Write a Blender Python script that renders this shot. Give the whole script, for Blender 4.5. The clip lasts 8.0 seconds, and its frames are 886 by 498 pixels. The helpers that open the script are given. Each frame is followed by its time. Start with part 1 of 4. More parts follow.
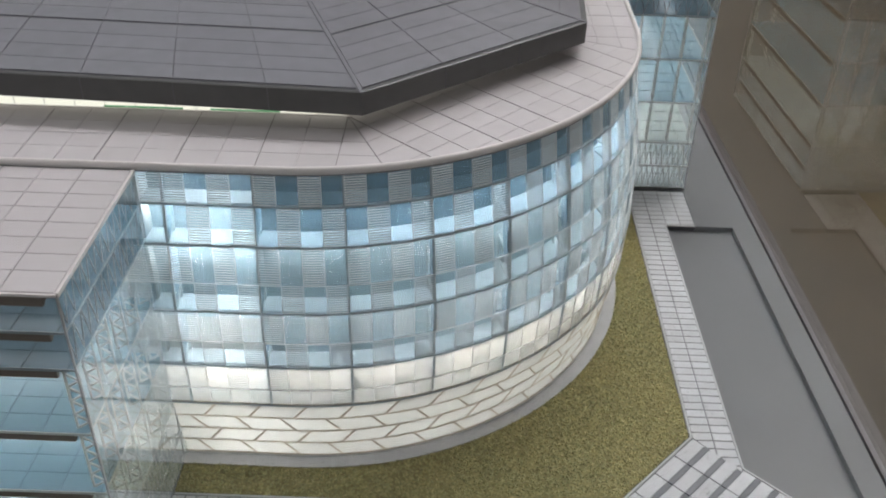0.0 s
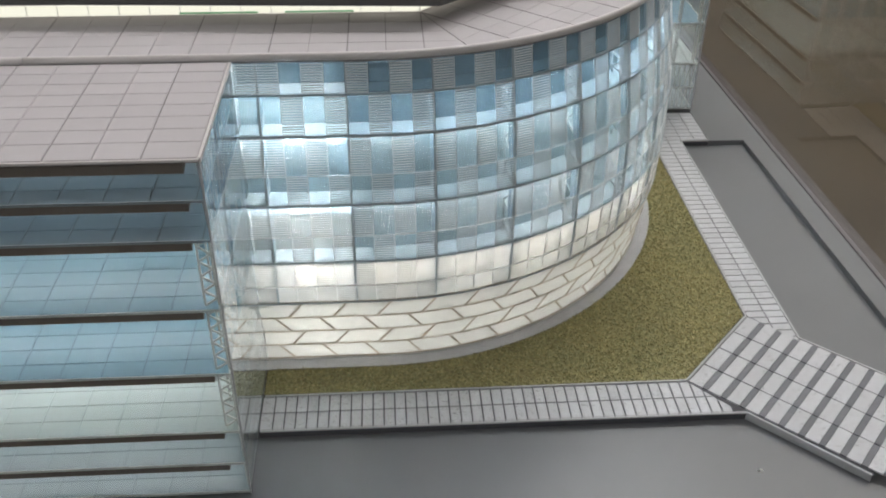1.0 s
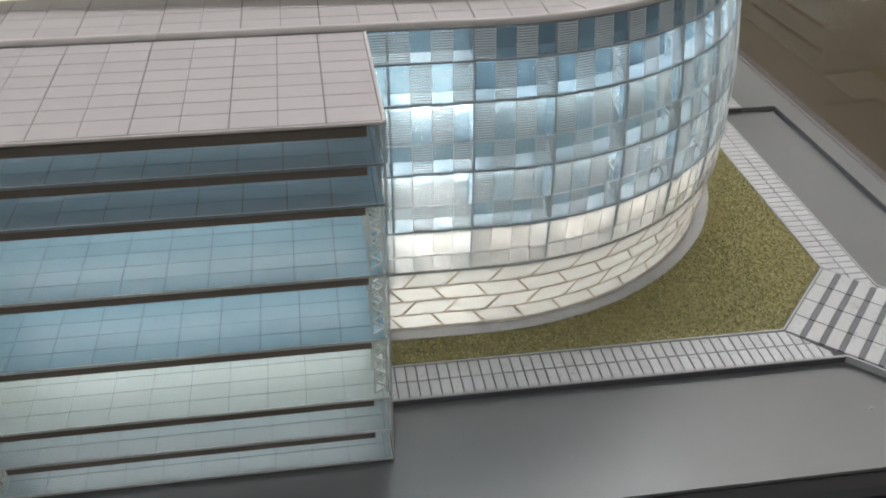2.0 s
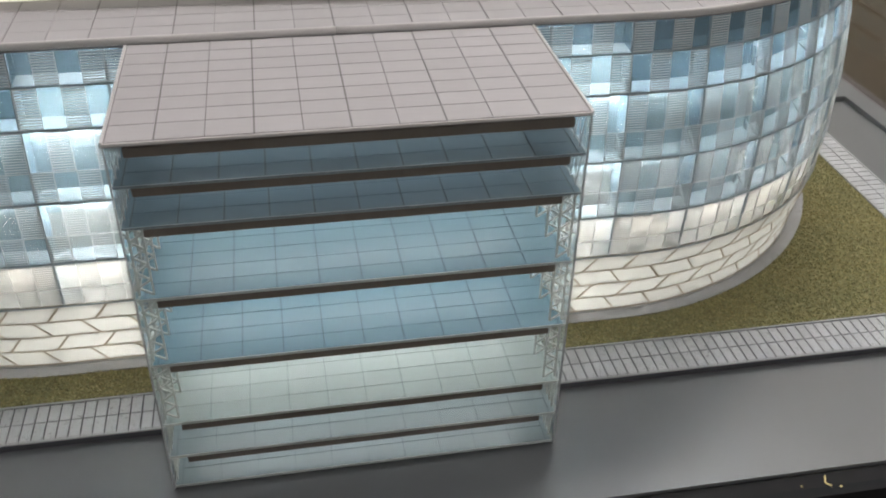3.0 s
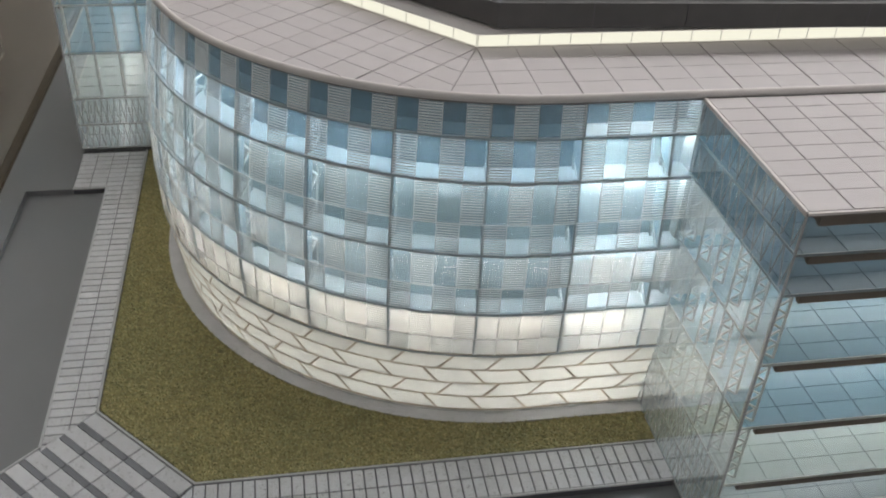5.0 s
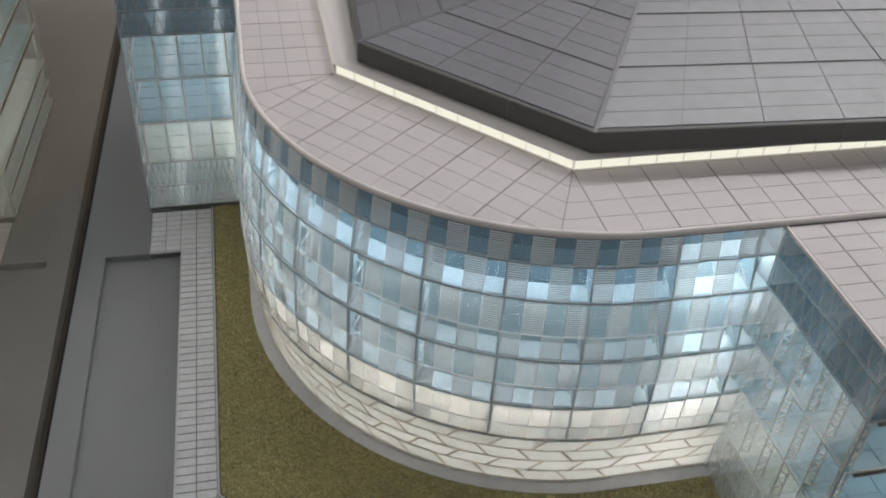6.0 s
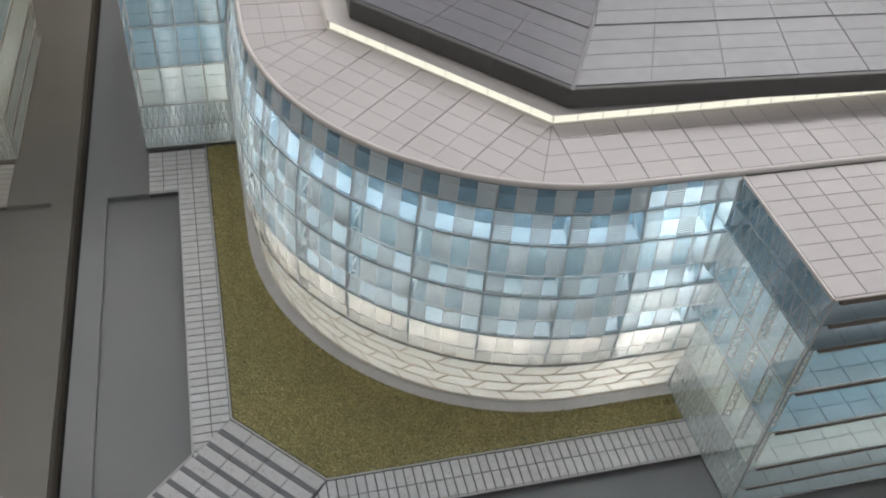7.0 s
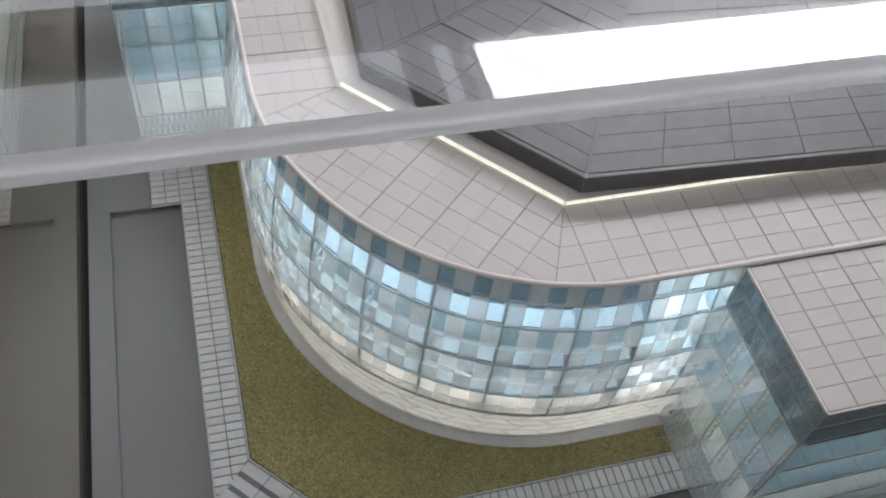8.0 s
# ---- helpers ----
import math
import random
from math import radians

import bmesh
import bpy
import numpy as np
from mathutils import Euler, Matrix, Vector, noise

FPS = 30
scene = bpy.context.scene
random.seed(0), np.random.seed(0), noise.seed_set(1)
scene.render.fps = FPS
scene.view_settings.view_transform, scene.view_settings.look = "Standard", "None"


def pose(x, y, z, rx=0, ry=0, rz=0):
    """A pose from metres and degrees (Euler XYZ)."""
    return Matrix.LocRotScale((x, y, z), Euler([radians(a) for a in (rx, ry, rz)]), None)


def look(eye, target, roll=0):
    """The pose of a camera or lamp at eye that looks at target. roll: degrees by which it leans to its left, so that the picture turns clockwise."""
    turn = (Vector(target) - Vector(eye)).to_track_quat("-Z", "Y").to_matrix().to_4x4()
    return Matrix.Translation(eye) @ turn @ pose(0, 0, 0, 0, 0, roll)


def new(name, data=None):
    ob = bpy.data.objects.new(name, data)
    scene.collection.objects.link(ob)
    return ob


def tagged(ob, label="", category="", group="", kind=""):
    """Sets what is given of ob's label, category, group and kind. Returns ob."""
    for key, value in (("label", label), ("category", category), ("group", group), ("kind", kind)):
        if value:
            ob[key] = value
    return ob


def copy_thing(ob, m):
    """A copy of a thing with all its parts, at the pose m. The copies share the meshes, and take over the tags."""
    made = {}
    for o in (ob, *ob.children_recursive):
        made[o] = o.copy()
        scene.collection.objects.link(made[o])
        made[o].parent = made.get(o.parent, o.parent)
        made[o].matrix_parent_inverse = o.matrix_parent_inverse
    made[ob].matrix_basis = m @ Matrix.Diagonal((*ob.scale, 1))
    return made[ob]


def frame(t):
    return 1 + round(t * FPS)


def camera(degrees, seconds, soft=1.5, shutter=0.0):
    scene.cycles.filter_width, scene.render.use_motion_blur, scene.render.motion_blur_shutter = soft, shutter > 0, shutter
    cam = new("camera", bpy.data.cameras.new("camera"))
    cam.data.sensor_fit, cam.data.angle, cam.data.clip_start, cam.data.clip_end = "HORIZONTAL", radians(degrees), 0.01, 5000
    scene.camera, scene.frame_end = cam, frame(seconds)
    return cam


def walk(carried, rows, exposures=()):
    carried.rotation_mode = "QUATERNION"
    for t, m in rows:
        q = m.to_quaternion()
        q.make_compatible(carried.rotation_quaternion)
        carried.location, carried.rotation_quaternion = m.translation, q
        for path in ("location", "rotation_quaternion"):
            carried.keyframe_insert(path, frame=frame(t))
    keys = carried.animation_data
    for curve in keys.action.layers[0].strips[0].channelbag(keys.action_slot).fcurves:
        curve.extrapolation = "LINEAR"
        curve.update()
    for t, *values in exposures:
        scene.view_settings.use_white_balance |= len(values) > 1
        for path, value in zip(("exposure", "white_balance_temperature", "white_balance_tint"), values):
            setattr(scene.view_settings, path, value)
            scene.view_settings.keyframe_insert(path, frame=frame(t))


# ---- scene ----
cam = camera(50.8, 8.0, soft=2.0)
PATH = [
    (0, (0.514, -0.579, 0.85), (0.487, 1.074, -0.275), 1.5),
    (0.5, (0.463, -0.654, 0.801), (0.473, 1.002, -0.321), 0.4),
    (1, (0.354, -0.679, 0.764), (0.465, 0.975, -0.356), 0.5),
    (1.2, (0.317, -0.706, 0.757), (0.434, 0.953, -0.354), 0.5),
    (2.3, (0.07, -0.687, 0.743), (0.357, 0.936, -0.391), 0.7),
    (2.5, (0.027, -0.69, 0.743), (0.311, 0.93, -0.395), 0.8),
    (3, (-0.059, -0.681, 0.752), (0.255, 0.933, -0.387), 1.3),
    (3.5, (-0.248, -0.69, 0.766), (0.048, 0.934, -0.363), 0.9),
    (4, (-0.439, -0.626, 0.741), (-0.085, 0.986, -0.388), 3.0),
    (4.5, (-0.504, -0.579, 0.748), (-0.182, 1.043, -0.377), 3.1),
    (5, (-0.589, -0.544, 0.77), (-0.271, 1.07, -0.369), 3.0),
    (5.2, (-0.652, -0.559, 0.831), (-0.316, 1.036, -0.328), 3.5),
    (6.3, (-0.753, -0.467, 0.979), (-0.363, 1.008, -0.313), 3.8),
    (6.5, (-0.772, -0.484, 0.995), (-0.37, 0.945, -0.346), 4.3),
    (7, (-0.78, -0.529, 1.059), (-0.353, 0.861, -0.314), 5.1),
    (7.5, (-0.844, -0.515, 1.137), (-0.366, 0.829, -0.265), 7.4),
    (8, (-0.803, -0.33, 1.27), (-0.355, 0.805, -0.315), 8.8),
]
walk(cam, [(t, look(e, g, r)) for t, e, g, r in PATH],
     exposures=((0.0, 0.05, 6330, 10), (1.0, 0.03, 6450, 10), (2.5, 0.01, 6540, 10), (4.0, -0.02, 6600, 10),
                (5.0, -0.02, 6560, 10), (6.5, -0.07, 6460, 10), (7.0, 0.07, 6460, 10), (8.0, 0.10, 6320, 10)))


# ---------------------------------------------------------------- world and lights
world = bpy.data.worlds.new("world")
scene.world = world
world.use_nodes = True
world.node_tree.nodes["Background"].inputs[0].default_value = (0.8, 0.85, 0.9, 1)
world.node_tree.nodes["Background"].inputs[1].default_value = 0.25
CEILING_GLOW = 20.0
FIELD_GLOW = 0.95
BAND_GLOW = 3.2
SOUTH_FILL = 0.75
STRIP_GLOW = 14.3
WING_GLOW = 12.0


# ---------------------------------------------------------------- materials
def material(name):
    m = bpy.data.materials.new(name)
    m.use_nodes = True
    m.node_tree.nodes.clear()
    return m, m.node_tree.nodes, m.node_tree.links


def paint(name, colour, rough=0.5, metal=0.0, vary=0.08, scale=60.0, fine=900.0, bump=0.1, island=0.0, obj=0.0, specks=0.0, through_light=0.0, shine=0.5):
    """A matt or glossy surface with stains at two scales, fine relief and a colour that differs from piece to piece."""
    m, n, l = material(name)
    out = n.new("ShaderNodeOutputMaterial")
    b = n.new("ShaderNodeBsdfPrincipled")
    tex = n.new("ShaderNodeTexCoord")
    big, small = n.new("ShaderNodeTexNoise"), n.new("ShaderNodeTexNoise")
    big.inputs["Scale"].default_value, small.inputs["Scale"].default_value = scale, fine
    big.inputs["Detail"].default_value = 4
    l.new(tex.outputs["Object"], big.inputs["Vector"])
    l.new(tex.outputs["Object"], small.inputs["Vector"])
    add = n.new("ShaderNodeMath")
    add.operation = "MULTIPLY_ADD"
    l.new(small.outputs[0], add.inputs[0])
    add.inputs[1].default_value = 0.5
    l.new(big.outputs[0], add.inputs[2])
    span = n.new("ShaderNodeMapRange")
    span.inputs[1].default_value, span.inputs[2].default_value = 0.45, 1.05
    span.inputs[3].default_value, span.inputs[4].default_value = 1 - vary, 1 + vary
    l.new(add.outputs[0], span.inputs[0])
    value = span.outputs[0]
    for amount, node, socket in ((island, "ShaderNodeNewGeometry", "Random Per Island"), (obj, "ShaderNodeObjectInfo", "Random")):
        if amount:
            src = n.new(node)
            r = n.new("ShaderNodeMapRange")
            r.inputs[3].default_value, r.inputs[4].default_value = 1 - amount, 1 + amount
            l.new(src.outputs[socket], r.inputs[0])
            mul = n.new("ShaderNodeMath")
            mul.operation = "MULTIPLY"
            l.new(value, mul.inputs[0])
            l.new(r.outputs[0], mul.inputs[1])
            value = mul.outputs[0]
    if specks:
        dots = n.new("ShaderNodeTexNoise")
        dots.inputs["Scale"].default_value = 360.0
        dots.inputs["Detail"].default_value = 1
        l.new(tex.outputs["Object"], dots.inputs["Vector"])
        cut = n.new("ShaderNodeMapRange")
        cut.inputs[1].default_value, cut.inputs[2].default_value = 0.635, 0.70
        cut.inputs[3].default_value, cut.inputs[4].default_value = 1.0, 1.0 - specks
        l.new(dots.outputs[0], cut.inputs[0])
        mul = n.new("ShaderNodeMath")
        mul.operation = "MULTIPLY"
        l.new(value, mul.inputs[0])
        l.new(cut.outputs[0], mul.inputs[1])
        value = mul.outputs[0]
    hue = n.new("ShaderNodeHueSaturation")
    hue.inputs["Color"].default_value = (*colour, 1)
    l.new(value, hue.inputs["Value"])
    l.new(hue.outputs[0], b.inputs["Base Color"])
    b.inputs["Roughness"].default_value, b.inputs["Metallic"].default_value = rough, metal
    b.inputs["Specular IOR Level"].default_value = shine
    if bump:
        bp = n.new("ShaderNodeBump")
        bp.inputs["Strength"].default_value, bp.inputs["Distance"].default_value = bump, 0.0006
        l.new(add.outputs[0], bp.inputs["Height"])
        l.new(bp.outputs[0], b.inputs["Normal"])
    if through_light:
        tr, mix = n.new("ShaderNodeBsdfTranslucent"), n.new("ShaderNodeMixShader")
        tr.inputs[0].default_value = (*colour, 1)
        mix.inputs[0].default_value = through_light
        l.new(b.outputs[0], mix.inputs[1])
        l.new(tr.outputs[0], mix.inputs[2])
        l.new(mix.outputs[0], out.inputs[0])
    else:
        l.new(b.outputs[0], out.inputs[0])
    return m


def glass(name, tint, low=0.06, rough=0.0, power=4.5, gloss=(0.95, 0.97, 1.0), milk=0.0, milk_colour=(0.8, 0.8, 0.8)):
    """Tinted sheet whose gloss rises towards grazing angles; milk is the share that scatters, as frosted film and as
    painted reflection.
    """
    m, n, l = material(name)
    out, mix = n.new("ShaderNodeOutputMaterial"), n.new("ShaderNodeMixShader")
    tr, gl, lw = n.new("ShaderNodeBsdfTransparent"), n.new("ShaderNodeBsdfGlossy"), n.new("ShaderNodeLayerWeight")
    tr.inputs[0].default_value = (*tint, 1)
    gl.inputs["Roughness"].default_value = rough
    gl.inputs[0].default_value = (*gloss, 1)
    lw.inputs[0].default_value = 0.5
    p, r = n.new("ShaderNodeMath"), n.new("ShaderNodeMath")
    p.operation, r.operation = "POWER", "MULTIPLY_ADD"
    l.new(lw.outputs["Facing"], p.inputs[0])
    p.inputs[1].default_value = power
    l.new(p.outputs[0], r.inputs[0])
    r.inputs[1].default_value, r.inputs[2].default_value = 1 - low, low
    l.new(r.outputs[0], mix.inputs[0])
    clear = tr.outputs[0]
    if milk:
        tl, df, both, film = n.new("ShaderNodeBsdfTranslucent"), n.new("ShaderNodeBsdfDiffuse"), n.new("ShaderNodeMixShader"), n.new("ShaderNodeMixShader")
        tex, streak = n.new("ShaderNodeTexCoord"), n.new("ShaderNodeTexNoise")
        streak.inputs["Scale"].default_value, streak.inputs["Detail"].default_value = 24.0, 3
        l.new(tex.outputs["Object"], streak.inputs["Vector"])
        span = n.new("ShaderNodeMapRange")
        span.inputs[1].default_value, span.inputs[2].default_value = 0.3, 0.7
        span.inputs[3].default_value, span.inputs[4].default_value = milk * 0.85, milk * 1.15
        l.new(streak.outputs[0], span.inputs[0])
        tl.inputs[0].default_value = df.inputs[0].default_value = (*milk_colour, 1)
        both.inputs[0].default_value = 0.5
        l.new(df.outputs[0], both.inputs[1])
        l.new(tl.outputs[0], both.inputs[2])
        l.new(span.outputs[0], film.inputs[0])
        l.new(tr.outputs[0], film.inputs[1])
        l.new(both.outputs[0], film.inputs[2])
        clear = film.outputs[0]
    l.new(clear, mix.inputs[1])
    l.new(gl.outputs[0], mix.inputs[2])
    l.new(mix.outputs[0], out.inputs[0])
    return m


def glow(name, colour, strength):
    m, n, l = material(name)
    out, e = n.new("ShaderNodeOutputMaterial"), n.new("ShaderNodeEmission")
    e.inputs[0].default_value, e.inputs[1].default_value = (*colour, 1), strength
    l.new(e.outputs[0], out.inputs[0])
    return m


def turf_paint(name, green, brown):
    """Flock in drifts of two colours, each tuft a little different."""
    m, n, l = material(name)
    out, b = n.new("ShaderNodeOutputMaterial"), n.new("ShaderNodeBsdfPrincipled")
    tex, geo = n.new("ShaderNodeTexCoord"), n.new("ShaderNodeNewGeometry")
    drift, patch = n.new("ShaderNodeTexNoise"), n.new("ShaderNodeTexNoise")
    drift.inputs["Scale"].default_value, patch.inputs["Scale"].default_value = 7.0, 90.0
    drift.inputs["Detail"].default_value = 5
    l.new(tex.outputs["Object"], drift.inputs["Vector"])
    l.new(tex.outputs["Object"], patch.inputs["Vector"])
    add = n.new("ShaderNodeMath")
    add.operation = "MULTIPLY_ADD"
    l.new(patch.outputs[0], add.inputs[0])
    add.inputs[1].default_value = 0.6
    l.new(drift.outputs[0], add.inputs[2])
    rnd = n.new("ShaderNodeMath")
    rnd.operation = "MULTIPLY_ADD"
    l.new(geo.outputs["Random Per Island"], rnd.inputs[0])
    rnd.inputs[1].default_value = 0.5
    l.new(add.outputs[0], rnd.inputs[2])
    span = n.new("ShaderNodeMapRange")
    span.inputs[1].default_value, span.inputs[2].default_value = 0.75, 1.35
    l.new(rnd.outputs[0], span.inputs[0])
    mix = n.new("ShaderNodeMix")
    mix.data_type = "RGBA"
    mix.inputs["A"].default_value, mix.inputs["B"].default_value = (*green, 1), (*brown, 1)
    l.new(span.outputs[0], mix.inputs["Factor"])
    wob = n.new("ShaderNodeMath")
    wob.operation = "MULTIPLY"
    l.new(geo.outputs["Random Per Island"], wob.inputs[0])
    wob.inputs[1].default_value = 7.31
    part_of = n.new("ShaderNodeMath")
    part_of.operation = "FRACT"
    l.new(wob.outputs[0], part_of.inputs[0])
    lift = n.new("ShaderNodeMapRange")
    lift.inputs[3].default_value, lift.inputs[4].default_value = 0.80, 1.20
    l.new(part_of.outputs[0], lift.inputs[0])
    hue = n.new("ShaderNodeHueSaturation")
    l.new(mix.outputs["Result"], hue.inputs["Color"])
    l.new(lift.outputs[0], hue.inputs["Value"])
    l.new(hue.outputs[0], b.inputs["Base Color"])
    b.inputs["Roughness"].default_value = 0.95
    l.new(b.outputs[0], out.inputs[0])
    return m


M = {
    "deck": paint("pale_roof_panel", (0.515, 0.472, 0.478), 0.55, vary=0.05, obj=0.035, bump=0.05),
    "joint": paint("grey_joint", (0.25, 0.225, 0.22), 0.8),
    "rim": paint("rim_paint", (0.70, 0.65, 0.63), 0.45, vary=0.04),
    "lid": paint("dark_roof_panel", (0.160, 0.153, 0.173), 0.36, vary=0.10, obj=0.05, bump=0.04, shine=0.36),
    "lid_joint": paint("black_joint", (0.112, 0.107, 0.116), 0.8),
    "fascia": paint("charcoal_fascia", (0.078, 0.075, 0.074), 0.4, vary=0.12),
    "steel": paint("grey_frame", (0.40, 0.45, 0.48), 0.4, metal=0.15),
    "white": paint("white_plastic", (0.86, 0.86, 0.82), 0.4, vary=0.04, through_light=0.5),
    "louver": paint("louver_grey", (0.90, 0.885, 0.86), 0.5, vary=0.03, obj=0.03, through_light=0.34),
    "floor_white": paint("interior_floor", (0.78, 0.80, 0.80), 0.35, vary=0.05),
    "storey": paint("storey_floor", (0.66, 0.735, 0.775), 0.35, vary=0.05),
    # Storey light put into the wall colour: darker copy above, paler copy below
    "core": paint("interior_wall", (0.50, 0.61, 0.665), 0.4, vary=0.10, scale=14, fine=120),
    "core_bright": paint("interior_wall_bright", (0.68, 0.68, 0.655), 0.4, vary=0.10, scale=14, fine=120),
    "core_dim": paint("interior_wall_dim", (0.19, 0.275, 0.325), 0.4, vary=0.12, scale=14, fine=120),
    "base": paint("cream_stone_panel", (0.82, 0.81, 0.765), 0.5, vary=0.06, obj=0.04, through_light=0.5),
    "groove": paint("tan_groove", (0.62, 0.54, 0.45), 0.7, through_light=0.45),
    "apron": paint("granite_apron", (0.50, 0.50, 0.515), 0.6, vary=0.1, specks=0.35),
    "tile": paint("granite_tile", (0.57, 0.57, 0.59), 0.55, vary=0.07, obj=0.06, specks=0.42),
    "strip": paint("dark_granite", (0.15, 0.152, 0.172), 0.5, vary=0.1, obj=0.08),
    "tile_joint": paint("tile_joint", (0.075, 0.075, 0.085), 0.8),
    "kerb": paint("pale_kerb", (0.48, 0.48, 0.49), 0.5),
    "plate": paint("grey_base_board", (0.166, 0.169, 0.178), 0.32, shine=0.36, vary=0.06, scale=9, bump=0.03),
    "soil": paint("turf_backing", (0.24, 0.21, 0.085), 0.9, vary=0.3),
    "turf": turf_paint("turf_flock", (0.285, 0.275, 0.135), (0.40, 0.34, 0.155)),
    # The top two floors get less light; that dimness is put into slab_dark's colour
    "slab_dark": paint("dimmed_blue_floor", (0.20, 0.285, 0.345), 0.25, vary=0.05),
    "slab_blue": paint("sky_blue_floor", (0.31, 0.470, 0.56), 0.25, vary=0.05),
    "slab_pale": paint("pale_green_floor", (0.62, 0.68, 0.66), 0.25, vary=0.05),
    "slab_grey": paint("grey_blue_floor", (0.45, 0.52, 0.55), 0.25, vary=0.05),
    "slab_dark_joint": paint("dimmed_floor_joint", (0.09, 0.125, 0.15), 0.7),
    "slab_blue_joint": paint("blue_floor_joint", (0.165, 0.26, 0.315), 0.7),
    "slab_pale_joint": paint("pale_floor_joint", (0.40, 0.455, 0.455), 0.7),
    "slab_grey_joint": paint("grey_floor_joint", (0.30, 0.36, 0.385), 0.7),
    "beam": paint("brown_beam", (0.19, 0.145, 0.12), 0.5, vary=0.1),
    "acrylic": glass("clear_acrylic", (0.94, 0.97, 0.975), 0.10),
    # White milk in these clear panes stands in for reflections of the lit base
    "whitened_acrylic": glass("whitened_acrylic", (0.95, 0.97, 0.975), 0.20, power=2.6, milk=0.09, milk_colour=(0.92, 0.94, 0.94)),
    "low_whitened_acrylic": glass("low_whitened_acrylic", (0.95, 0.97, 0.975), 0.20, power=2.6, milk=0.15, milk_colour=(0.90, 0.90, 0.885)),
    "dark_glass": glass("deep_blue_glass", (0.72, 0.84, 0.90), 0.12, power=3.2, milk=0.13, milk_colour=(0.55, 0.66, 0.72)),
    "blue_glass": glass("blue_glass", (0.82, 0.91, 0.95), 0.12, power=3.2, milk=0.14, milk_colour=(0.78, 0.86, 0.90)),
    "hazy_glass": glass("hazy_glass", (0.86, 0.92, 0.95), 0.12, power=3.2, milk=0.19, milk_colour=(0.85, 0.87, 0.87)),
    "frosted_glass": glass("frosted_glass", (0.92, 0.94, 0.94), 0.12, power=3.2, milk=0.74, milk_colour=(0.90, 0.875, 0.84)),
    "louver_pale": paint("louver_pale", (0.93, 0.92, 0.895), 0.5, vary=0.03, obj=0.03, through_light=0.10),
    "film": glass("frosted_film", (0.96, 0.97, 0.975), 0.02, milk=0.08, milk_colour=(0.80, 0.80, 0.79)),
    # milk whitens this west pane to brighten the hall seen beyond
    "side_glass": glass("whitened_case_glass", (0.94, 0.92, 0.89), 0.42, gloss=(1.0, 0.94, 0.85), milk=0.11, milk_colour=(0.86, 0.85, 0.83)),
    "case_glass": glass("case_glass", (0.95, 0.965, 0.965), 0.042, gloss=(0.93, 0.95, 1.0)),
    # the dark tint puts the dimmer hall beyond into this pane
    "east_glass": glass("darkened_case_glass", (0.56, 0.54, 0.50), 0.068, gloss=(1.0, 0.95, 0.88)),
    "truss_blue": paint("blue_grey_truss", (0.27, 0.38, 0.45), 0.45, vary=0.06),
    "truss_pale": paint("pale_grey_truss", (0.64, 0.70, 0.72), 0.45, vary=0.06),
    "black": paint("black_frame", (0.012, 0.012, 0.014), 0.7, shine=0.2),
    "lilac": paint("grey_ledge", (0.115, 0.105, 0.115), 0.35, vary=0.15, scale=30),
    "edge": paint("polished_edge", (0.96, 0.96, 0.985), 0.25, vary=0.02, through_light=0.8, shine=0.8),
    "wood": paint("brown_floor", (0.080, 0.060, 0.034), 0.5, vary=0.25, scale=4, fine=60),
    "wall": paint("room_wall", (0.30, 0.265, 0.22), 0.7, vary=0.05, scale=3, fine=80),
    "ceil": paint("room_ceiling", (0.55, 0.54, 0.52), 0.8, vary=0.03, scale=3, fine=80),
    "gold": paint("gold_flake", (0.50, 0.41, 0.17), 0.4, metal=0.4),
    "green": paint("green_board", (0.22, 0.58, 0.32), 0.5, through_light=0.6),
    # panel_glow stands in for a bright window high in the north
    "panel_glow": glow("north_light_panel", (1.0, 0.975, 0.965), CEILING_GLOW),
    "lamp": glow("interior_strip", (1.0, 0.97, 0.92), STRIP_GLOW * 1.35),
    "lamp_mid": glow("interior_strip_middle", (1.0, 0.96, 0.90), STRIP_GLOW * 2.4),
    "lamp_high": glow("interior_strip_bright", (1.0, 0.97, 0.925), STRIP_GLOW * 4.3),
    "lamp_soft": glow("interior_strip_soft", (0.95, 0.98, 1.0), STRIP_GLOW * 1.2),
    "lamp_low": glow("interior_strip_low", (1.0, 0.95, 0.88), STRIP_GLOW * 1.15),
    "lamp_faint": glow("interior_fill_faint", (0.95, 0.98, 1.0), STRIP_GLOW * 0.32),
    "lamp_base": glow("base_strip", (1.0, 0.975, 0.935), STRIP_GLOW * 0.64),
    "lamp_base_high": glow("base_strip_bright", (1.0, 0.975, 0.935), STRIP_GLOW * 1.2),
    "lamp_wing": glow("wing_fill", (1.0, 0.985, 0.95), WING_GLOW * 0.85),
    "lamp_wing_high": glow("wing_fill_bright", (1.0, 0.985, 0.95), WING_GLOW * 1.2),
    "lamp_wing_dim": glow("wing_fill_dim", (0.95, 0.98, 1.0), WING_GLOW * 0.42),
    "lamp_wing_low": glow("wing_fill_low", (1.0, 0.985, 0.95), WING_GLOW * 0.62),
    "pane_glow": glow("ceiling_fill", (1.0, 0.985, 0.98), FIELD_GLOW),
    "band_glow": glow("ceiling_band", (0.97, 0.98, 1.0), BAND_GLOW),
    "mild_glow": glow("ceiling_field_mild", (1.0, 0.97, 0.965), 1.45),
    "blush_glow": glow("ceiling_field_bright", (1.0, 0.945, 0.93), 4.2),
    "south_fill_glow": glow("south_fill_light", (0.97, 0.985, 1.0), SOUTH_FILL),
    "lamp_warm": glow("clerestory_strip", (1.0, 0.96, 0.80), 1.05),
}


